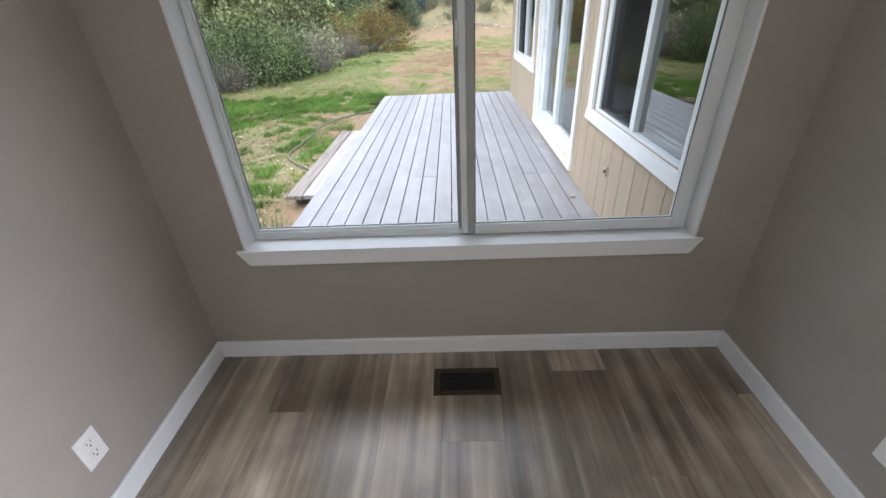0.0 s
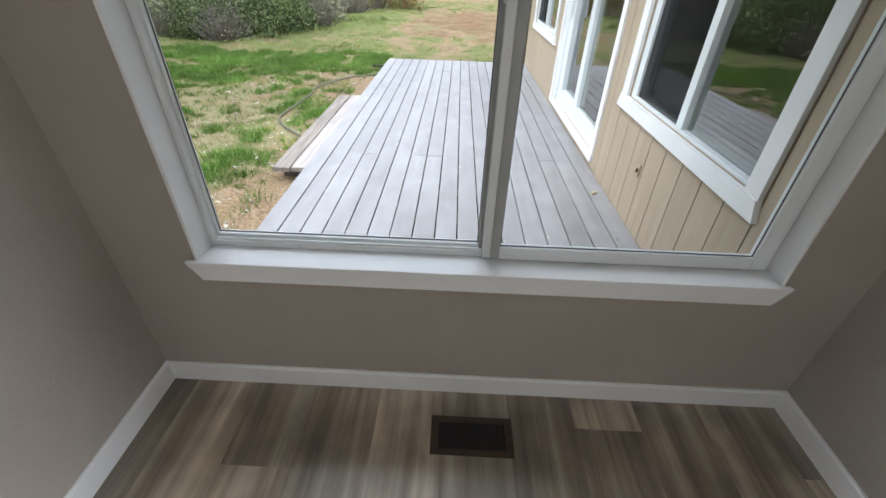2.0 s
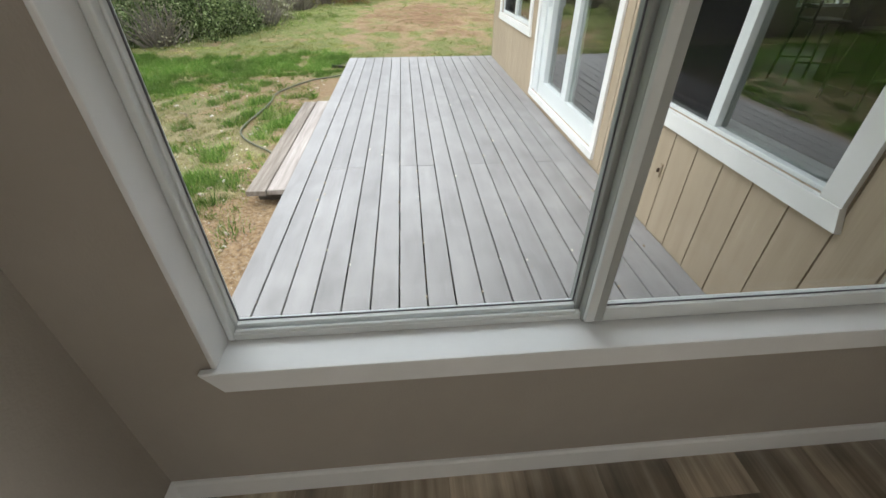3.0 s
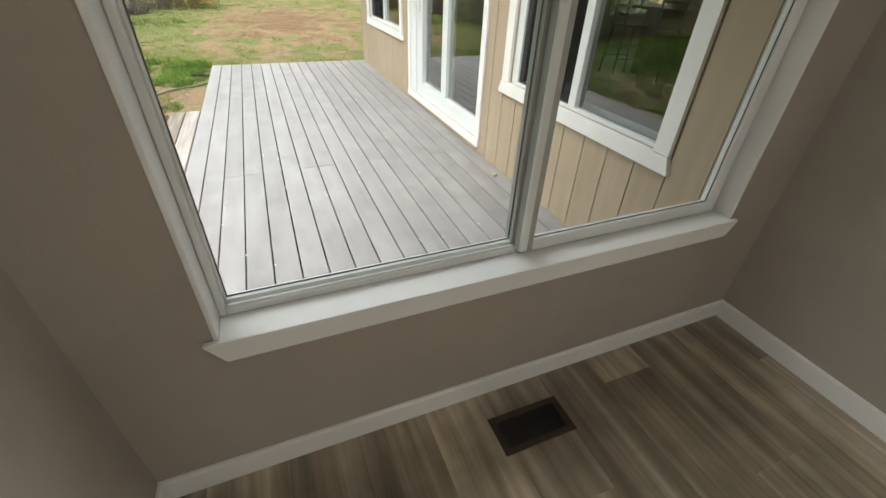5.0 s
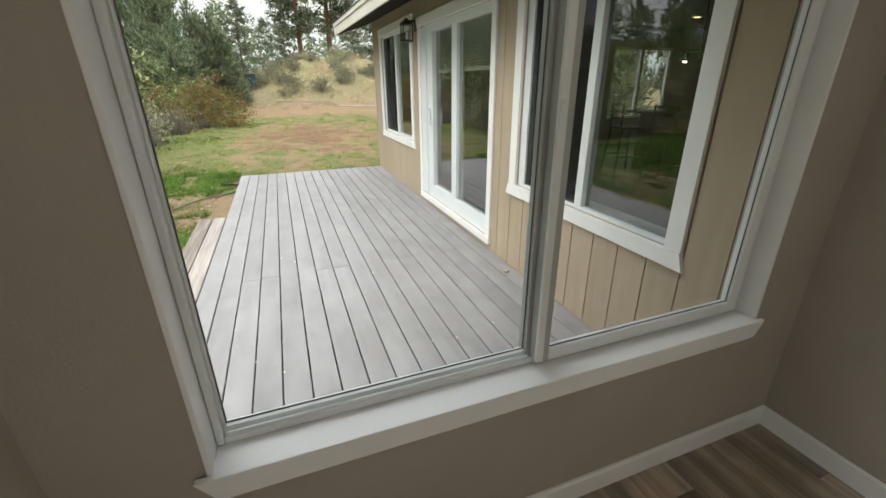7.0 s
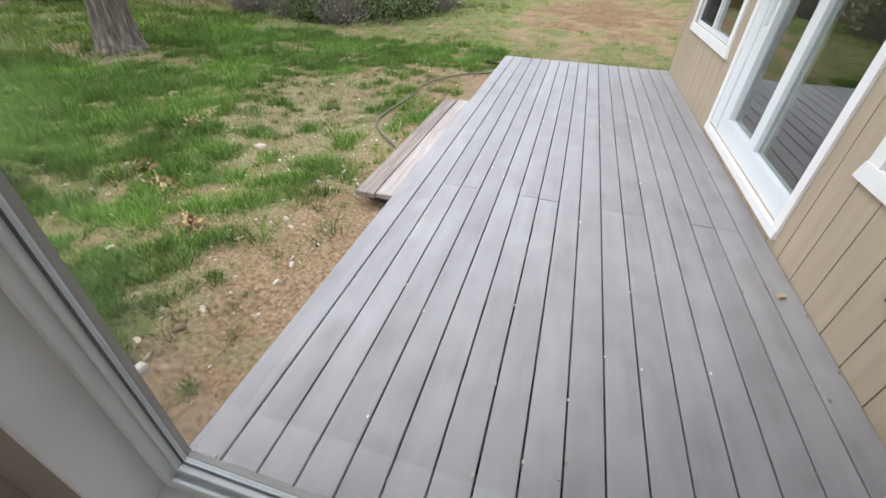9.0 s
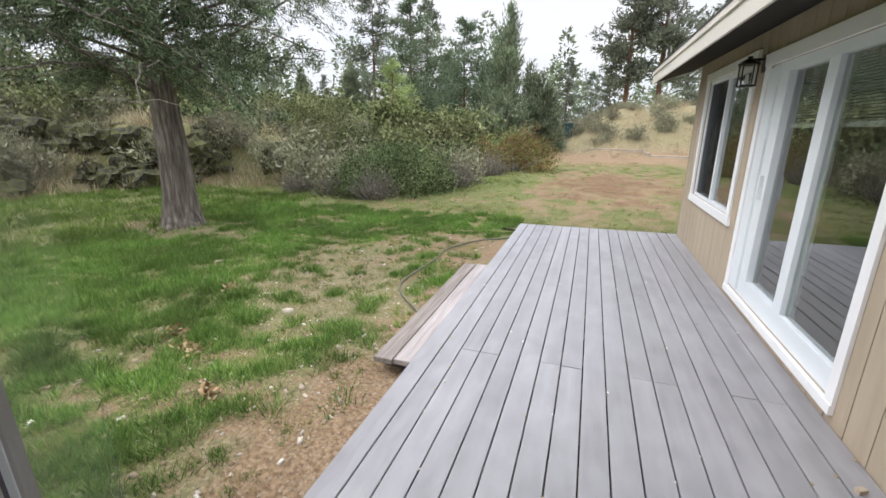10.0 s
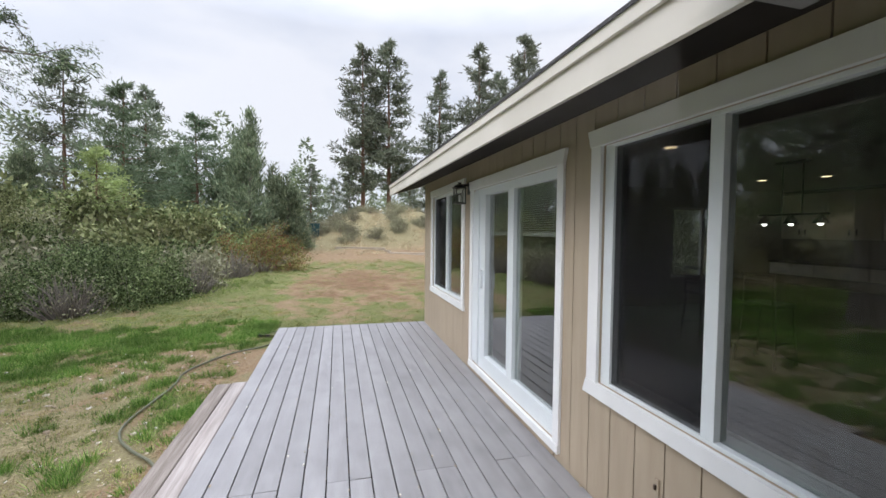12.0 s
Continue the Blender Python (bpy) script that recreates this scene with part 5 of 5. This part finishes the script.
# grass: green blades on the lawn, straw on the slopes
def blades(name, label, xy, tall, wide, rs, mat, lean=0.5, arch=None):
    n = len(xy)
    a = rs.uniform(0, 6.283, n)
    h = tall * rs.uniform(0.45, 1.3, n) * (0.55 + 0.9 * lumps(xy[:, 0], xy[:, 1], 0.45, 33))
    base = np.stack([xy[:, 0], xy[:, 1], height(xy[:, 0], xy[:, 1]) - 0.012], -1)
    side = np.stack([np.cos(a), np.sin(a), 0 * a], -1) * (wide * rs.uniform(0.6, 1.3, n))[:, None]
    tip = np.stack([rs.normal(size=n) * lean, rs.normal(size=n) * lean, np.ones(n)], -1)
    if arch is not None:
        tip[:, :2] += arch
    tip = base + tip / np.linalg.norm(tip, axis=1, keepdims=True) * h[:, None]
    v = np.stack([base - side, base + side, tip], 1).reshape(-1, 3)
    return tagged(new(name, raw_mesh(name, v, np.arange(3 * n).reshape(-1, 3), mat)), label, "grass", kind="stuff")


hose_xy = np.array([(-1.66, 3.15), (-1.86, 3.5), (-2.10, 3.75), (-2.30, 4.02), (-2.42, 4.45), (-2.38, 4.85), (-2.30, 5.25), (-2.33, 5.65), (-2.22, 6.1), (-1.95, 6.5), (-1.62, 6.8), (-1.42, 7.0), (-1.15, 7.25), (-0.8, 7.35)])
HOSE = np.concatenate([np.stack([np.linspace(p[0], q[0], 8), np.linspace(p[1], q[1], 8)], -1) for p, q in zip(hose_xy, hose_xy[1:])])


def scattered(n, x0, x1, y0, y1, keep, rs, clump=0.0):
    x, y = rs.uniform(x0, x1, n), rs.uniform(y0, y1, n)
    ok = rs.uniform(0, 1, n) < keep(x, y)
    x, y = x[ok], y[ok]
    if clump:
        x, y = np.repeat(x, 14) + rs.normal(size=14 * len(x)) * clump, np.repeat(y, 14) + rs.normal(size=14 * len(y)) * clump
    hose_off = np.min(np.hypot(x[:, None] - HOSE[None, :, 0], y[:, None] - HOSE[None, :, 1]), 1) if len(x) < 400000 else 1 + 0 * x
    out = (hose_off > 0.05) & ~((x > DECK_X0 - 0.35) & (y < DECK_Y1 + 0.05) & (y > 0)) & ~((x > -1.78) & (y < 4.85) & (y > 2.3)) & ~((x > XL - 0.3) & (y < 0.2))
    return np.stack([x[out], y[out]], -1)


rs = np.random.RandomState(61)


def lawn(x, y):
    return np.clip(green_cover(x, y) * 1.25 - 0.25 + 1.0 * (lumps(x, y, 0.35, 15) - 0.55), 0, 1) * smooth(1.2, -0.6, foot_gap(x, y))


def foot_gap(x, y):
    return np.interp(y, FOOT_Y, FOOT_X) - x


tufts = np.repeat(scattered(900, -5, -1.5, 0.3, 9, lambda x, y: 0.9 + 0 * x, rs), 45, 0)
tufts = tufts + rs.normal(size=tufts.shape) * 0.022
far_clumps = scattered(5200, -15.5, -7.5, 2.0, 9.5, lambda x, y: smooth(1.0, -0.5, foot_gap(x, y)) * np.clip(0.25 + 1.2 * (lumps(x, y, 1.1, 28) - 0.35), 0, 1) * (1 - 0.7 * strawy(x, y)), rs)
far_many = np.repeat(far_clumps, 26, 0) + rs.normal(size=(26 * len(far_clumps), 2)) * 0.09
blades("far_lawn_grass", "green grass round the foot of the juniper", far_many, 0.12, 0.007, rs, M_BLADE, 0.55)
clumps = scattered(15000, -8.5, -1.6, 0.2, 8.5, lambda x, y: np.clip(lawn(x, y) * 1.9 - 0.62 + 1.2 * (lumps(x, y, 0.6, 29) - 0.5), 0, 1), rs)
many = np.repeat(clumps, 56, 0)
fan = rs.normal(size=many.shape)
many = many + fan * np.repeat(rs.uniform(0.025, 0.07, len(clumps)), 56)[:, None]
blades("grass_clumps", "thick green clumps of lawn grass", many, 0.095, 0.0038, rs, M_BLADE, 0.35, 0.4 * fan)
blades("lawn_grass", "short green lawn grass in tufts", np.concatenate([scattered(8000, -7.5, -1.5, 0.2, 7.5, lawn, rs, 0.04), scattered(16000, -14, 4, 2, 20, lawn, rs, 0.06), tufts]), 0.05, 0.0036, rs, M_BLADE)
M_THATCH = foliage("dull_dry_thatch", [(0.13, 0.10, 0.05), (0.25, 0.20, 0.10), (0.42, 0.35, 0.20)])
M_YELLOW = foliage("yellow_green_grass_blades", [(0.13, 0.15, 0.036), (0.27, 0.275, 0.08), (0.46, 0.41, 0.19)])
blades("fine_grass", "short yellow-green grass over thin soil", scattered(32000, -6.5, -1.5, 0.2, 9.5, lambda x, y: np.clip(0.15 + 1.3 * (lumps(x, y, 0.9, 41) * 0.6 + lumps(x, y, 0.3, 42) * 0.5 - 0.26), 0, 1) * smooth(-1.4, -1.9, x), rs, 0.05), 0.034, 0.0034, rs, M_YELLOW, 0.9)
blades("yard_grass", "sparse olive grass on the red-brown yard", scattered(15000, -5, 3.5, 7.0, 24.0, lambda x, y: np.clip(lumps(x, y, 1.3, 51) * 0.7 + lumps(x, y, 0.4, 52) * 0.4 - 0.35, 0, 1) * (1 - 1.3 * rusty(x, y)), rs, 0.07), 0.05, 0.005, rs, M_YELLOW, 0.7)
blades("long_grass", "long lush grass under the ridge", scattered(6000, -16, -2.5, 3, 15, lambda x, y: smooth(3.6, 0.8, np.abs(foot_gap(x, y) + 2.2)) * lumps(x, y, 0.8, 19), rs, 0.07), 0.15, 0.0045, rs, M_BLADE, 0.4)
bunches = np.concatenate([scattered(5200, -22, -4, 0, 22, lambda x, y: smooth(-0.5, 1.0, foot_gap(x, y)) * smooth(8, 5, foot_gap(x, y)) * smooth(0.25, 0.7, lumps(x, y, 1.6, 23)), rs), scattered(4200, -18, -4, 0, 20, lambda x, y: smooth(1.1, 0.3, np.abs(foot_gap(x, y) - 0.2)) * smooth(0.3, 0.7, lumps(x, y, 1.2, 27)), rs), scattered(900, -5, 14, 26, 40, lambda x, y: 0.1 + 0.8 * lumps(x, y, 2.0, 25), rs)])
fan = rs.normal(size=(30 * len(bunches), 2))
blades("straw_grass", "pale dry bunch grass arching over the slope", np.repeat(bunches, 30, 0) + 0.1 * fan, 0.5, 0.0075, rs, M_STRAW, 0.25, 0.62 * fan)
blades("dry_thatch", "thin dry thatch between the grass", np.concatenate([scattered(10000, -9, 3, 0.2, 18, lambda x, y: 0.5 * smooth(0.25, 0.7, dry_cover(x, y)) + 0.15, rs, 0.05), scattered(15000, -5.5, -1.5, 0.2, 7, lambda x, y: 0.25 + 0.6 * strawy(x, y), rs, 0.045)]), 0.036, 0.0026, rs, M_THATCH, 1.6)

# chips, pebbles and litter on the soil
M_CHIP = foliage("pale_wood_chips", [(0.22, 0.16, 0.10), (0.36, 0.29, 0.21), (0.58, 0.54, 0.47)], trans=0.0)
rs = np.random.RandomState(71)
xy = scattered(5200, -6.5, -1.45, 0.4, 8.5, lambda x, y: 0.25 + 0.6 * smooth(2.6, 0.6, np.hypot((x + 2.2) / 1.2, (y - 2.0) / 2.4)), rs)
n = len(xy)
size, a = 0.0075 * np.exp(rs.normal(size=n) * 0.55), rs.uniform(0, 6.283, n)
ux, uy = np.stack([np.cos(a), np.sin(a)], -1) * size[:, None], np.stack([-np.sin(a), np.cos(a)], -1) * (size * rs.uniform(0.3, 0.8, n))[:, None]
z = height(xy[:, 0], xy[:, 1])
corner = np.stack([xy - ux - uy, xy + ux - uy, xy + ux + uy, xy - ux + uy], 1)
lo = np.concatenate([corner, np.repeat(z[:, None, None] - 0.004, 4, 1)], 2)
hi = np.concatenate([corner * 0.985 + xy[:, None] * 0.015, np.repeat((z + size * 0.55)[:, None, None], 4, 1)], 2)
hi[:, :, 2] += rs.normal(size=(n, 4)) * 0.002
v = np.concatenate([lo, hi], 1).reshape(-1, 3)
f = np.array([(4, 5, 6, 7), (0, 1, 5, 4), (1, 2, 6, 5), (2, 3, 7, 6), (3, 0, 4, 7)])
tagged(new("wood_chips", raw_mesh("wood_chips", v, (np.arange(n)[:, None, None] * 8 + f).reshape(-1, 4), M_CHIP)), "pale wood chips and pebbles scattered on soil", "litter", kind="stuff")
M_CHUNK = surface("split_wood_scrap", [(0.35, 0.27, 0.18), (0.62, 0.54, 0.42)], (30, 8, 8), 0.9, 0.3)
rs = np.random.RandomState(72)
for x, y, ln in ((-2.05, 1.95, 0.09), (-2.35, 1.72, 0.1), (-2.0, 1.25, 0.07), (-2.6, 2.35, 0.12), (-3.1, 2.1, 0.08), (-2.2, 0.8, 0.1), (-2.9, 1.1, 0.07), (-3.7, 3.4, 0.14), (-1.75, 1.15, 0.08), (-2.45, 3.0, 0.06)):
    bm = bmesh.new()
    ln *= 0.5
    box(bm, -ln / 2, ln / 2, -ln * 0.22, ln * 0.22, 0, ln * 0.2, ln * 0.04)
    for v in bm.verts:
        v.co += Vector(rs.normal(size=3)) * ln * 0.03
    ob = tagged(part("wood_scrap", bm, M_CHUNK), "pale split wood scrap lying on the soil", "wood scrap", "wood scraps")
    ob.matrix_basis = pose(x, y, float(height(x, y)) - 0.004, rs.uniform(-8, 8), rs.uniform(-8, 8), rs.uniform(0, 360))
ob = tagged(box_part("wood_scrap", (-0.022, 0.022, -0.014, 0.014, 0, 0.022), M_CHUNK, bevel=0.003), "small wood scrap lying on the deck boards", "wood scrap", "wood scraps")
ob.matrix_basis = pose(0.955, 1.93, DECK_Z + 0.001, 0, 0, 25)
rs = np.random.RandomState(73)
crumb = []
for k in range(160):
    x, y, s = DECK_X0 + (0.5 + rs.randint(0, 17)) * PITCH + 0.07 + rs.normal() * 0.012, rs.uniform(0.2, 6.8), rs.uniform(0.002, 0.0055)
    crumb.append((min(x, HX - 0.02), y, s))
bm = bmesh.new()
for x, y, s in crumb:
    box(bm, x - s, x + s, y - s * 1.6, y + s * 1.6, DECK_Z - 0.001, DECK_Z + s * 1.2)
tagged(part("deck_litter", bm, M_CHIP), "tiny pale crumbs in the gaps of the deck", "litter", kind="stuff")

# small heaps of dead leaves on the lawn
M_DEAD = foliage("dead_brown_leaves", [(0.16, 0.09, 0.04), (0.30, 0.20, 0.10), (0.42, 0.33, 0.20)], trans=0.0)
rs = np.random.RandomState(77)
for x, y in ((-4.15, 3.35), (-3.75, 2.35), (-3.45, 2.2), (-2.75, 1.75)):
    q = np.stack([x + rs.normal(size=60) * 0.07, y + rs.normal(size=60) * 0.045, np.zeros(60)], -1)
    q[:, 2] = height(q[:, 0], q[:, 1]) + rs.uniform(0.0, 0.06, 60)
    tagged(new("dead_leaves", raw_mesh("dead_leaves", *leaves(q, 0.05, 0.32, rs), M_DEAD)), "small heap of dead brown leaves on lawn", "leaves", kind="stuff")

# garden hose
cu = bpy.data.curves.new("garden_hose", "CURVE")
cu.dimensions, cu.bevel_depth, cu.bevel_resolution, cu.resolution_u = "3D", 0.0115, 3, 8
sp = cu.splines.new("BEZIER")
sp.bezier_points.add(len(hose_xy) - 1)
for p, (x, y) in zip(sp.bezier_points, hose_xy):
    p.co = (x, y, float(height(x, y)) + 0.024)
    p.handle_left_type = p.handle_right_type = "AUTO"
cu.materials.append(surface("faded_green_hose_rubber", [(0.07, 0.075, 0.045), (0.13, 0.13, 0.085)], (20, 20, 20), 0.55, 0.05))
hose = new("garden_hose_curve", cu)
hose_me = bpy.data.meshes.new_from_object(hose.evaluated_get(bpy.context.evaluated_depsgraph_get()))
bpy.data.objects.remove(hose)
tagged(new("garden_hose", hose_me), "faded green garden hose lying on the lawn", "hose")

# timber edging and a bin in the far yard, a flat stone at the deck's corner
M_LOG = surface("bleached_timber", [(0.30, 0.25, 0.19), (0.46, 0.40, 0.32)], (3, 14, 14), 0.9, 0.3)
bed = thing("garden_bed", (-0.2, 27.5, 0), "bleached timber edging of a garden bed", "garden bed")
for x0, y0, x1, y1 in ((-0.6, 28.6, 2.6, 27.2), (2.8, 26.2, 6.2, 24.6), (2.6, 27.2, 2.8, 26.2)):
    ln, an = math.hypot(x1 - x0, y1 - y0), math.atan2(y1 - y0, x1 - x0)
    bm = bmesh.new()
    box(bm, 0, ln, -0.06, 0.06, -0.1, 0.16, 0.01)
    bm.transform(pose(x0 + 0.2, y0 - 27.5, float(height((x0 + x1) / 2, (y0 + y1) / 2)), 0, 0, math.degrees(an)))
    part("edging_timber", bm, M_LOG, bed)
x, y = spot(-2.9, 33)
bin_at = (x, y, float(height(x, y)))
waste_bin = thing("waste_bin", bin_at, "dark teal lidded bin at the foot of the hill", "bin")
M_TEAL = surface("dark_teal_plastic", [(0.012, 0.05, 0.05), (0.02, 0.075, 0.075)], (4, 4, 4), 0.5, 0.05)
bm = bmesh.new()
prism(bm, [(-0.3, -0.1), (0.3, -0.1), (0.36, 0.98), (-0.36, 0.98)], "y", -0.34, 0.34)
part("bin_body", bm, M_TEAL, waste_bin)
box_part("lid", (-0.39, 0.39, -0.38, 0.38, 0.981, 1.05), M_TEAL, waste_bin, bevel=0.02)
bm = bmesh.new()
prism(bm, [(-0.22, -0.12), (0.05, -0.2), (0.25, -0.08), (0.2, 0.14), (-0.1, 0.2), (-0.25, 0.06)], "z", -0.02, 0.035)
ob = tagged(part("flat_stone", bm, M_LAVA), "dark flat stone at the deck's far corner", "stone")
ob.location = (-1.55, 7.55, float(height(-1.55, 7.55)))

# a weathered stub of pipe on the siding under the big window
stub = thing("pipe_stub", (HX, 1.54, 0.24), "short capped pipe stub on tan siding", "pipe")
box_part("wall_flange", (-0.012, 0.0, -0.014, 0.014, -0.04, 0.04), M_SIDING, stub, bevel=0.003)
box_part("pipe", (-0.026, -0.012, -0.006, 0.006, -0.012, 0.014), surface("rusty_iron", [(0.06, 0.04, 0.03), (0.14, 0.09, 0.06)], (40, 40, 40), 0.8, 0.3, metal=0.4), stub, bevel=0.004)

# ---- inside the house, seen through its windows ----
M_CAB = surface("cream_cabinet_paint", [(0.62, 0.57, 0.47), (0.68, 0.63, 0.53)], (4, 4, 4), 0.45, 0.03)
M_DARKWOOD = surface("dark_espresso_wood", [(0.018, 0.012, 0.009), (0.04, 0.028, 0.02)], (5, 5, 14), 0.4, 0.05)
M_STONE = surface("dark_speckled_counter", [(0.03, 0.028, 0.026), (0.08, 0.075, 0.07)], (60, 60, 60), 0.25, 0.02)
island = thing("kitchen_island", (5.1, 3.4, 0), "dark espresso kitchen island with a stone top", "island")
box_part("island_body", (-0.42, 0.42, -1.05, 1.05, 0, 0.88), M_DARKWOOD, island, bevel=0.006)
box_part("island_top", (-0.62, 0.5, -1.15, 1.15, 0.881, 0.92), M_STONE, island, "dark stone counter", 0.006)
cab_at = 8.85
for k in range(5):
    y = 2.4 + 0.86 * k
    c = thing("wall_cabinet", (cab_at, y, 1.38), "cream painted wall cabinet in the kitchen", "cabinet", "kitchen cabinets")
    box_part("cabinet_body", (0, 0.34, 0, 0.85, 0, 0.92), M_CAB, c)
    for j in range(2):
        d = box_part("cabinet_door", (-0.02, -0.001, 0.006 + 0.423 * j, 0.42 + 0.423 * j, 0.01, 0.91), M_CAB, c, bevel=0.004)
        box_part("pull", (-0.04, -0.021, 0.36 - 0.0 + 0.11 * j, 0.375 + 0.11 * j, 0.08, 0.2), M_BLACK, d)
    c = thing("base_cabinet", (cab_at - 0.28, y, 0), "cream painted base cabinet in the kitchen", "cabinet", "kitchen cabinets")
    box_part("cabinet_body", (0, 0.62, 0, 0.85, 0, 0.88), M_CAB, c)
    for j in range(2):
        box_part("cabinet_door", (-0.02, -0.001, 0.006 + 0.423 * j, 0.42 + 0.423 * j, 0.1, 0.87), M_CAB, c, bevel=0.004)
structure("worktop", [(cab_at - 0.33, 9.19, 2.4, 6.7, 0.881, 0.92)], M_STONE, "dark stone worktop along the kitchen wall", "worktop", 0.005)


def bar_stool(at, turn):
    s = thing("bar_stool", at, "dark metal bar stool with a slatted back", "stool", "bar stools")
    s.rotation_euler = (0, 0, turn)
    box_part("seat", (-0.19, 0.19, -0.19, 0.19, 0.66, 0.7), M_DARKWOOD, s, bevel=0.012)
    for sx in (-1, 1):
        for sy in (-1, 1):
            bm = bmesh.new()
            v0, v1 = Vector((sx * 0.21, sy * 0.21, 0)), Vector((sx * 0.16, sy * 0.16, 0.66))
            for q in (0,):
                vs = [bm.verts.new(p + Vector(o)) for p in (v0, v1) for o in ((-0.012, -0.012, 0), (0.012, -0.012, 0), (0.012, 0.012, 0), (-0.012, 0.012, 0))]
                for k in range(4):
                    bm.faces.new((vs[k], vs[(k + 1) % 4], vs[4 + (k + 1) % 4], vs[4 + k]))
                bm.faces.new(vs[3::-1]), bm.faces.new(vs[4:])
            part("leg", bm, M_BLACK, s)
    for y in (-0.16, 0.16):
        box_part("back_post", (0.17, 0.19, y - 0.012, y + 0.012, 0.7, 1.05), M_BLACK, s)
    for z in (0.8, 0.9, 1.0):
        box_part("back_slat", (0.172, 0.188, -0.148, 0.148, z, z + 0.035), M_BLACK, s)
    for y in (-0.185, 0.185):
        box_part("footrest", (-0.17, 0.17, y - 0.008, y + 0.008, 0.25, 0.27), M_BLACK, s)
    return s


bar_stool((4.35, 4.35, 0), 2.9)
bar_stool((4.3, 3.5, 0), 3.3)


def glow(name, colour, power):
    m = bpy.data.materials.new(name)
    m.use_nodes = True
    b = m.node_tree.nodes["Principled BSDF"]
    b.inputs["Emission Color"].default_value, b.inputs["Emission Strength"].default_value = rgba(colour), power
    return m


M_BULB, M_CAN = glow("white_lit_bulb", (1.0, 0.95, 0.88), 7.0), glow("warm_lit_downlight", (1.0, 0.74, 0.42), 4.0)
pendant = thing("pendant_lamp", (5.1, 3.85, 2.4), "black linear pendant lamp with three lit shades", "lamp")
box_part("canopy", (-0.06, 0.06, -0.18, 0.18, -0.03, 0), M_BLACK, pendant, bevel=0.005)
for y in (-0.12, 0.12):
    box_part("rod", (-0.006, 0.006, y - 0.006, y + 0.006, -0.66, -0.031), M_BLACK, pendant)
box_part("bar", (-0.012, 0.012, -0.42, 0.42, -0.685, -0.661), M_BLACK, pendant)
for y in (-0.33, 0.0, 0.33):
    bm = bmesh.new()
    lathe(bm, [(0.02, -0.686), (0.035, -0.70), (0.085, -0.79), (0.08, -0.79), (0.03, -0.705)], (0, y, 0), 16)
    sh = part("shade", bm, M_BLACK, pendant)
    bm = bmesh.new()
    lathe(bm, [(0.012, -0.74), (0.03, -0.76), (0.034, -0.785), (0.022, -0.81), (0.004, -0.818)], (0, y, 0), 12)
    part("bulb", bm, M_BULB, sh, "lit white bulb")
for x, y in ((6.6, 5.4), (7.0, 4.7), (6.6, 3.0), (3.0, 3.6)):
    d = thing("downlight", (x, y, 2.4), "round recessed ceiling downlight, lit warm", "lamp", "downlights")
    bm = bmesh.new()
    lathe(bm, [(0.085, -0.008), (0.09, -0.004), (0.09, -0.0005)], (0, 0, 0), 20)
    part("rim", bm, M_PLASTIC, d)
    bm = bmesh.new()
    lathe(bm, [(0.06, -0.0125), (0.06, -0.0085)], (0, 0, 0), 20)
    part("lens", bm, M_CAN, d, "glowing lens")

# ---- floor planks (last: small pieces) ----
PW, PL = 0.228, 1.22
plank_mesh = piece_mesh("plank", 0.0002, PW - 0.0002, 0.0002, PL - 0.0002, -0.007, 0, 0.0005, M_PLANK)
for k in range(-14, 18):
    x0 = -0.362 + k * PW
    off = (0.37 * k) % 1.0 * PL
    for j in range(6):
        y1 = 0.0 - off + (1 - j) * PL + 0.0
        y0 = y1 - PL
        lo, hi = ROOM_Y, 0.0
        a, b = max(y0, lo), min(y1, hi)
        inside = XL <= x0 + PW and x0 <= XR
        cut = inside and (x0 < XL or x0 + PW > XR)
        runs = [(a, min(b, NOOK_Y), x0, x0 + PW)] if cut or not inside else [(a, b, x0, x0 + PW)]
        if cut:
            runs.append((max(a, NOOK_Y), b, max(x0, XL), min(x0 + PW, XR)))
        for a, b, xa, xb in runs:
            if b - a < 0.02 or xb < ROOM_X0 or xa > ROOM_X1 or xb - xa < 0.005:
                continue
            if (a, b, xa, xb) == (y0, y1, x0, x0 + PW):
                o = new("plank", plank_mesh)
                o.location = (x0, y0, 0)
            else:
                o = new("plank", piece_mesh("plank", 0.0002, xb - xa - 0.0002, 0.0002, b - a - 0.0002, -0.007, 0, 0.0005, M_PLANK))
                o.location = (xa, a, 0)
            o.parent = floor
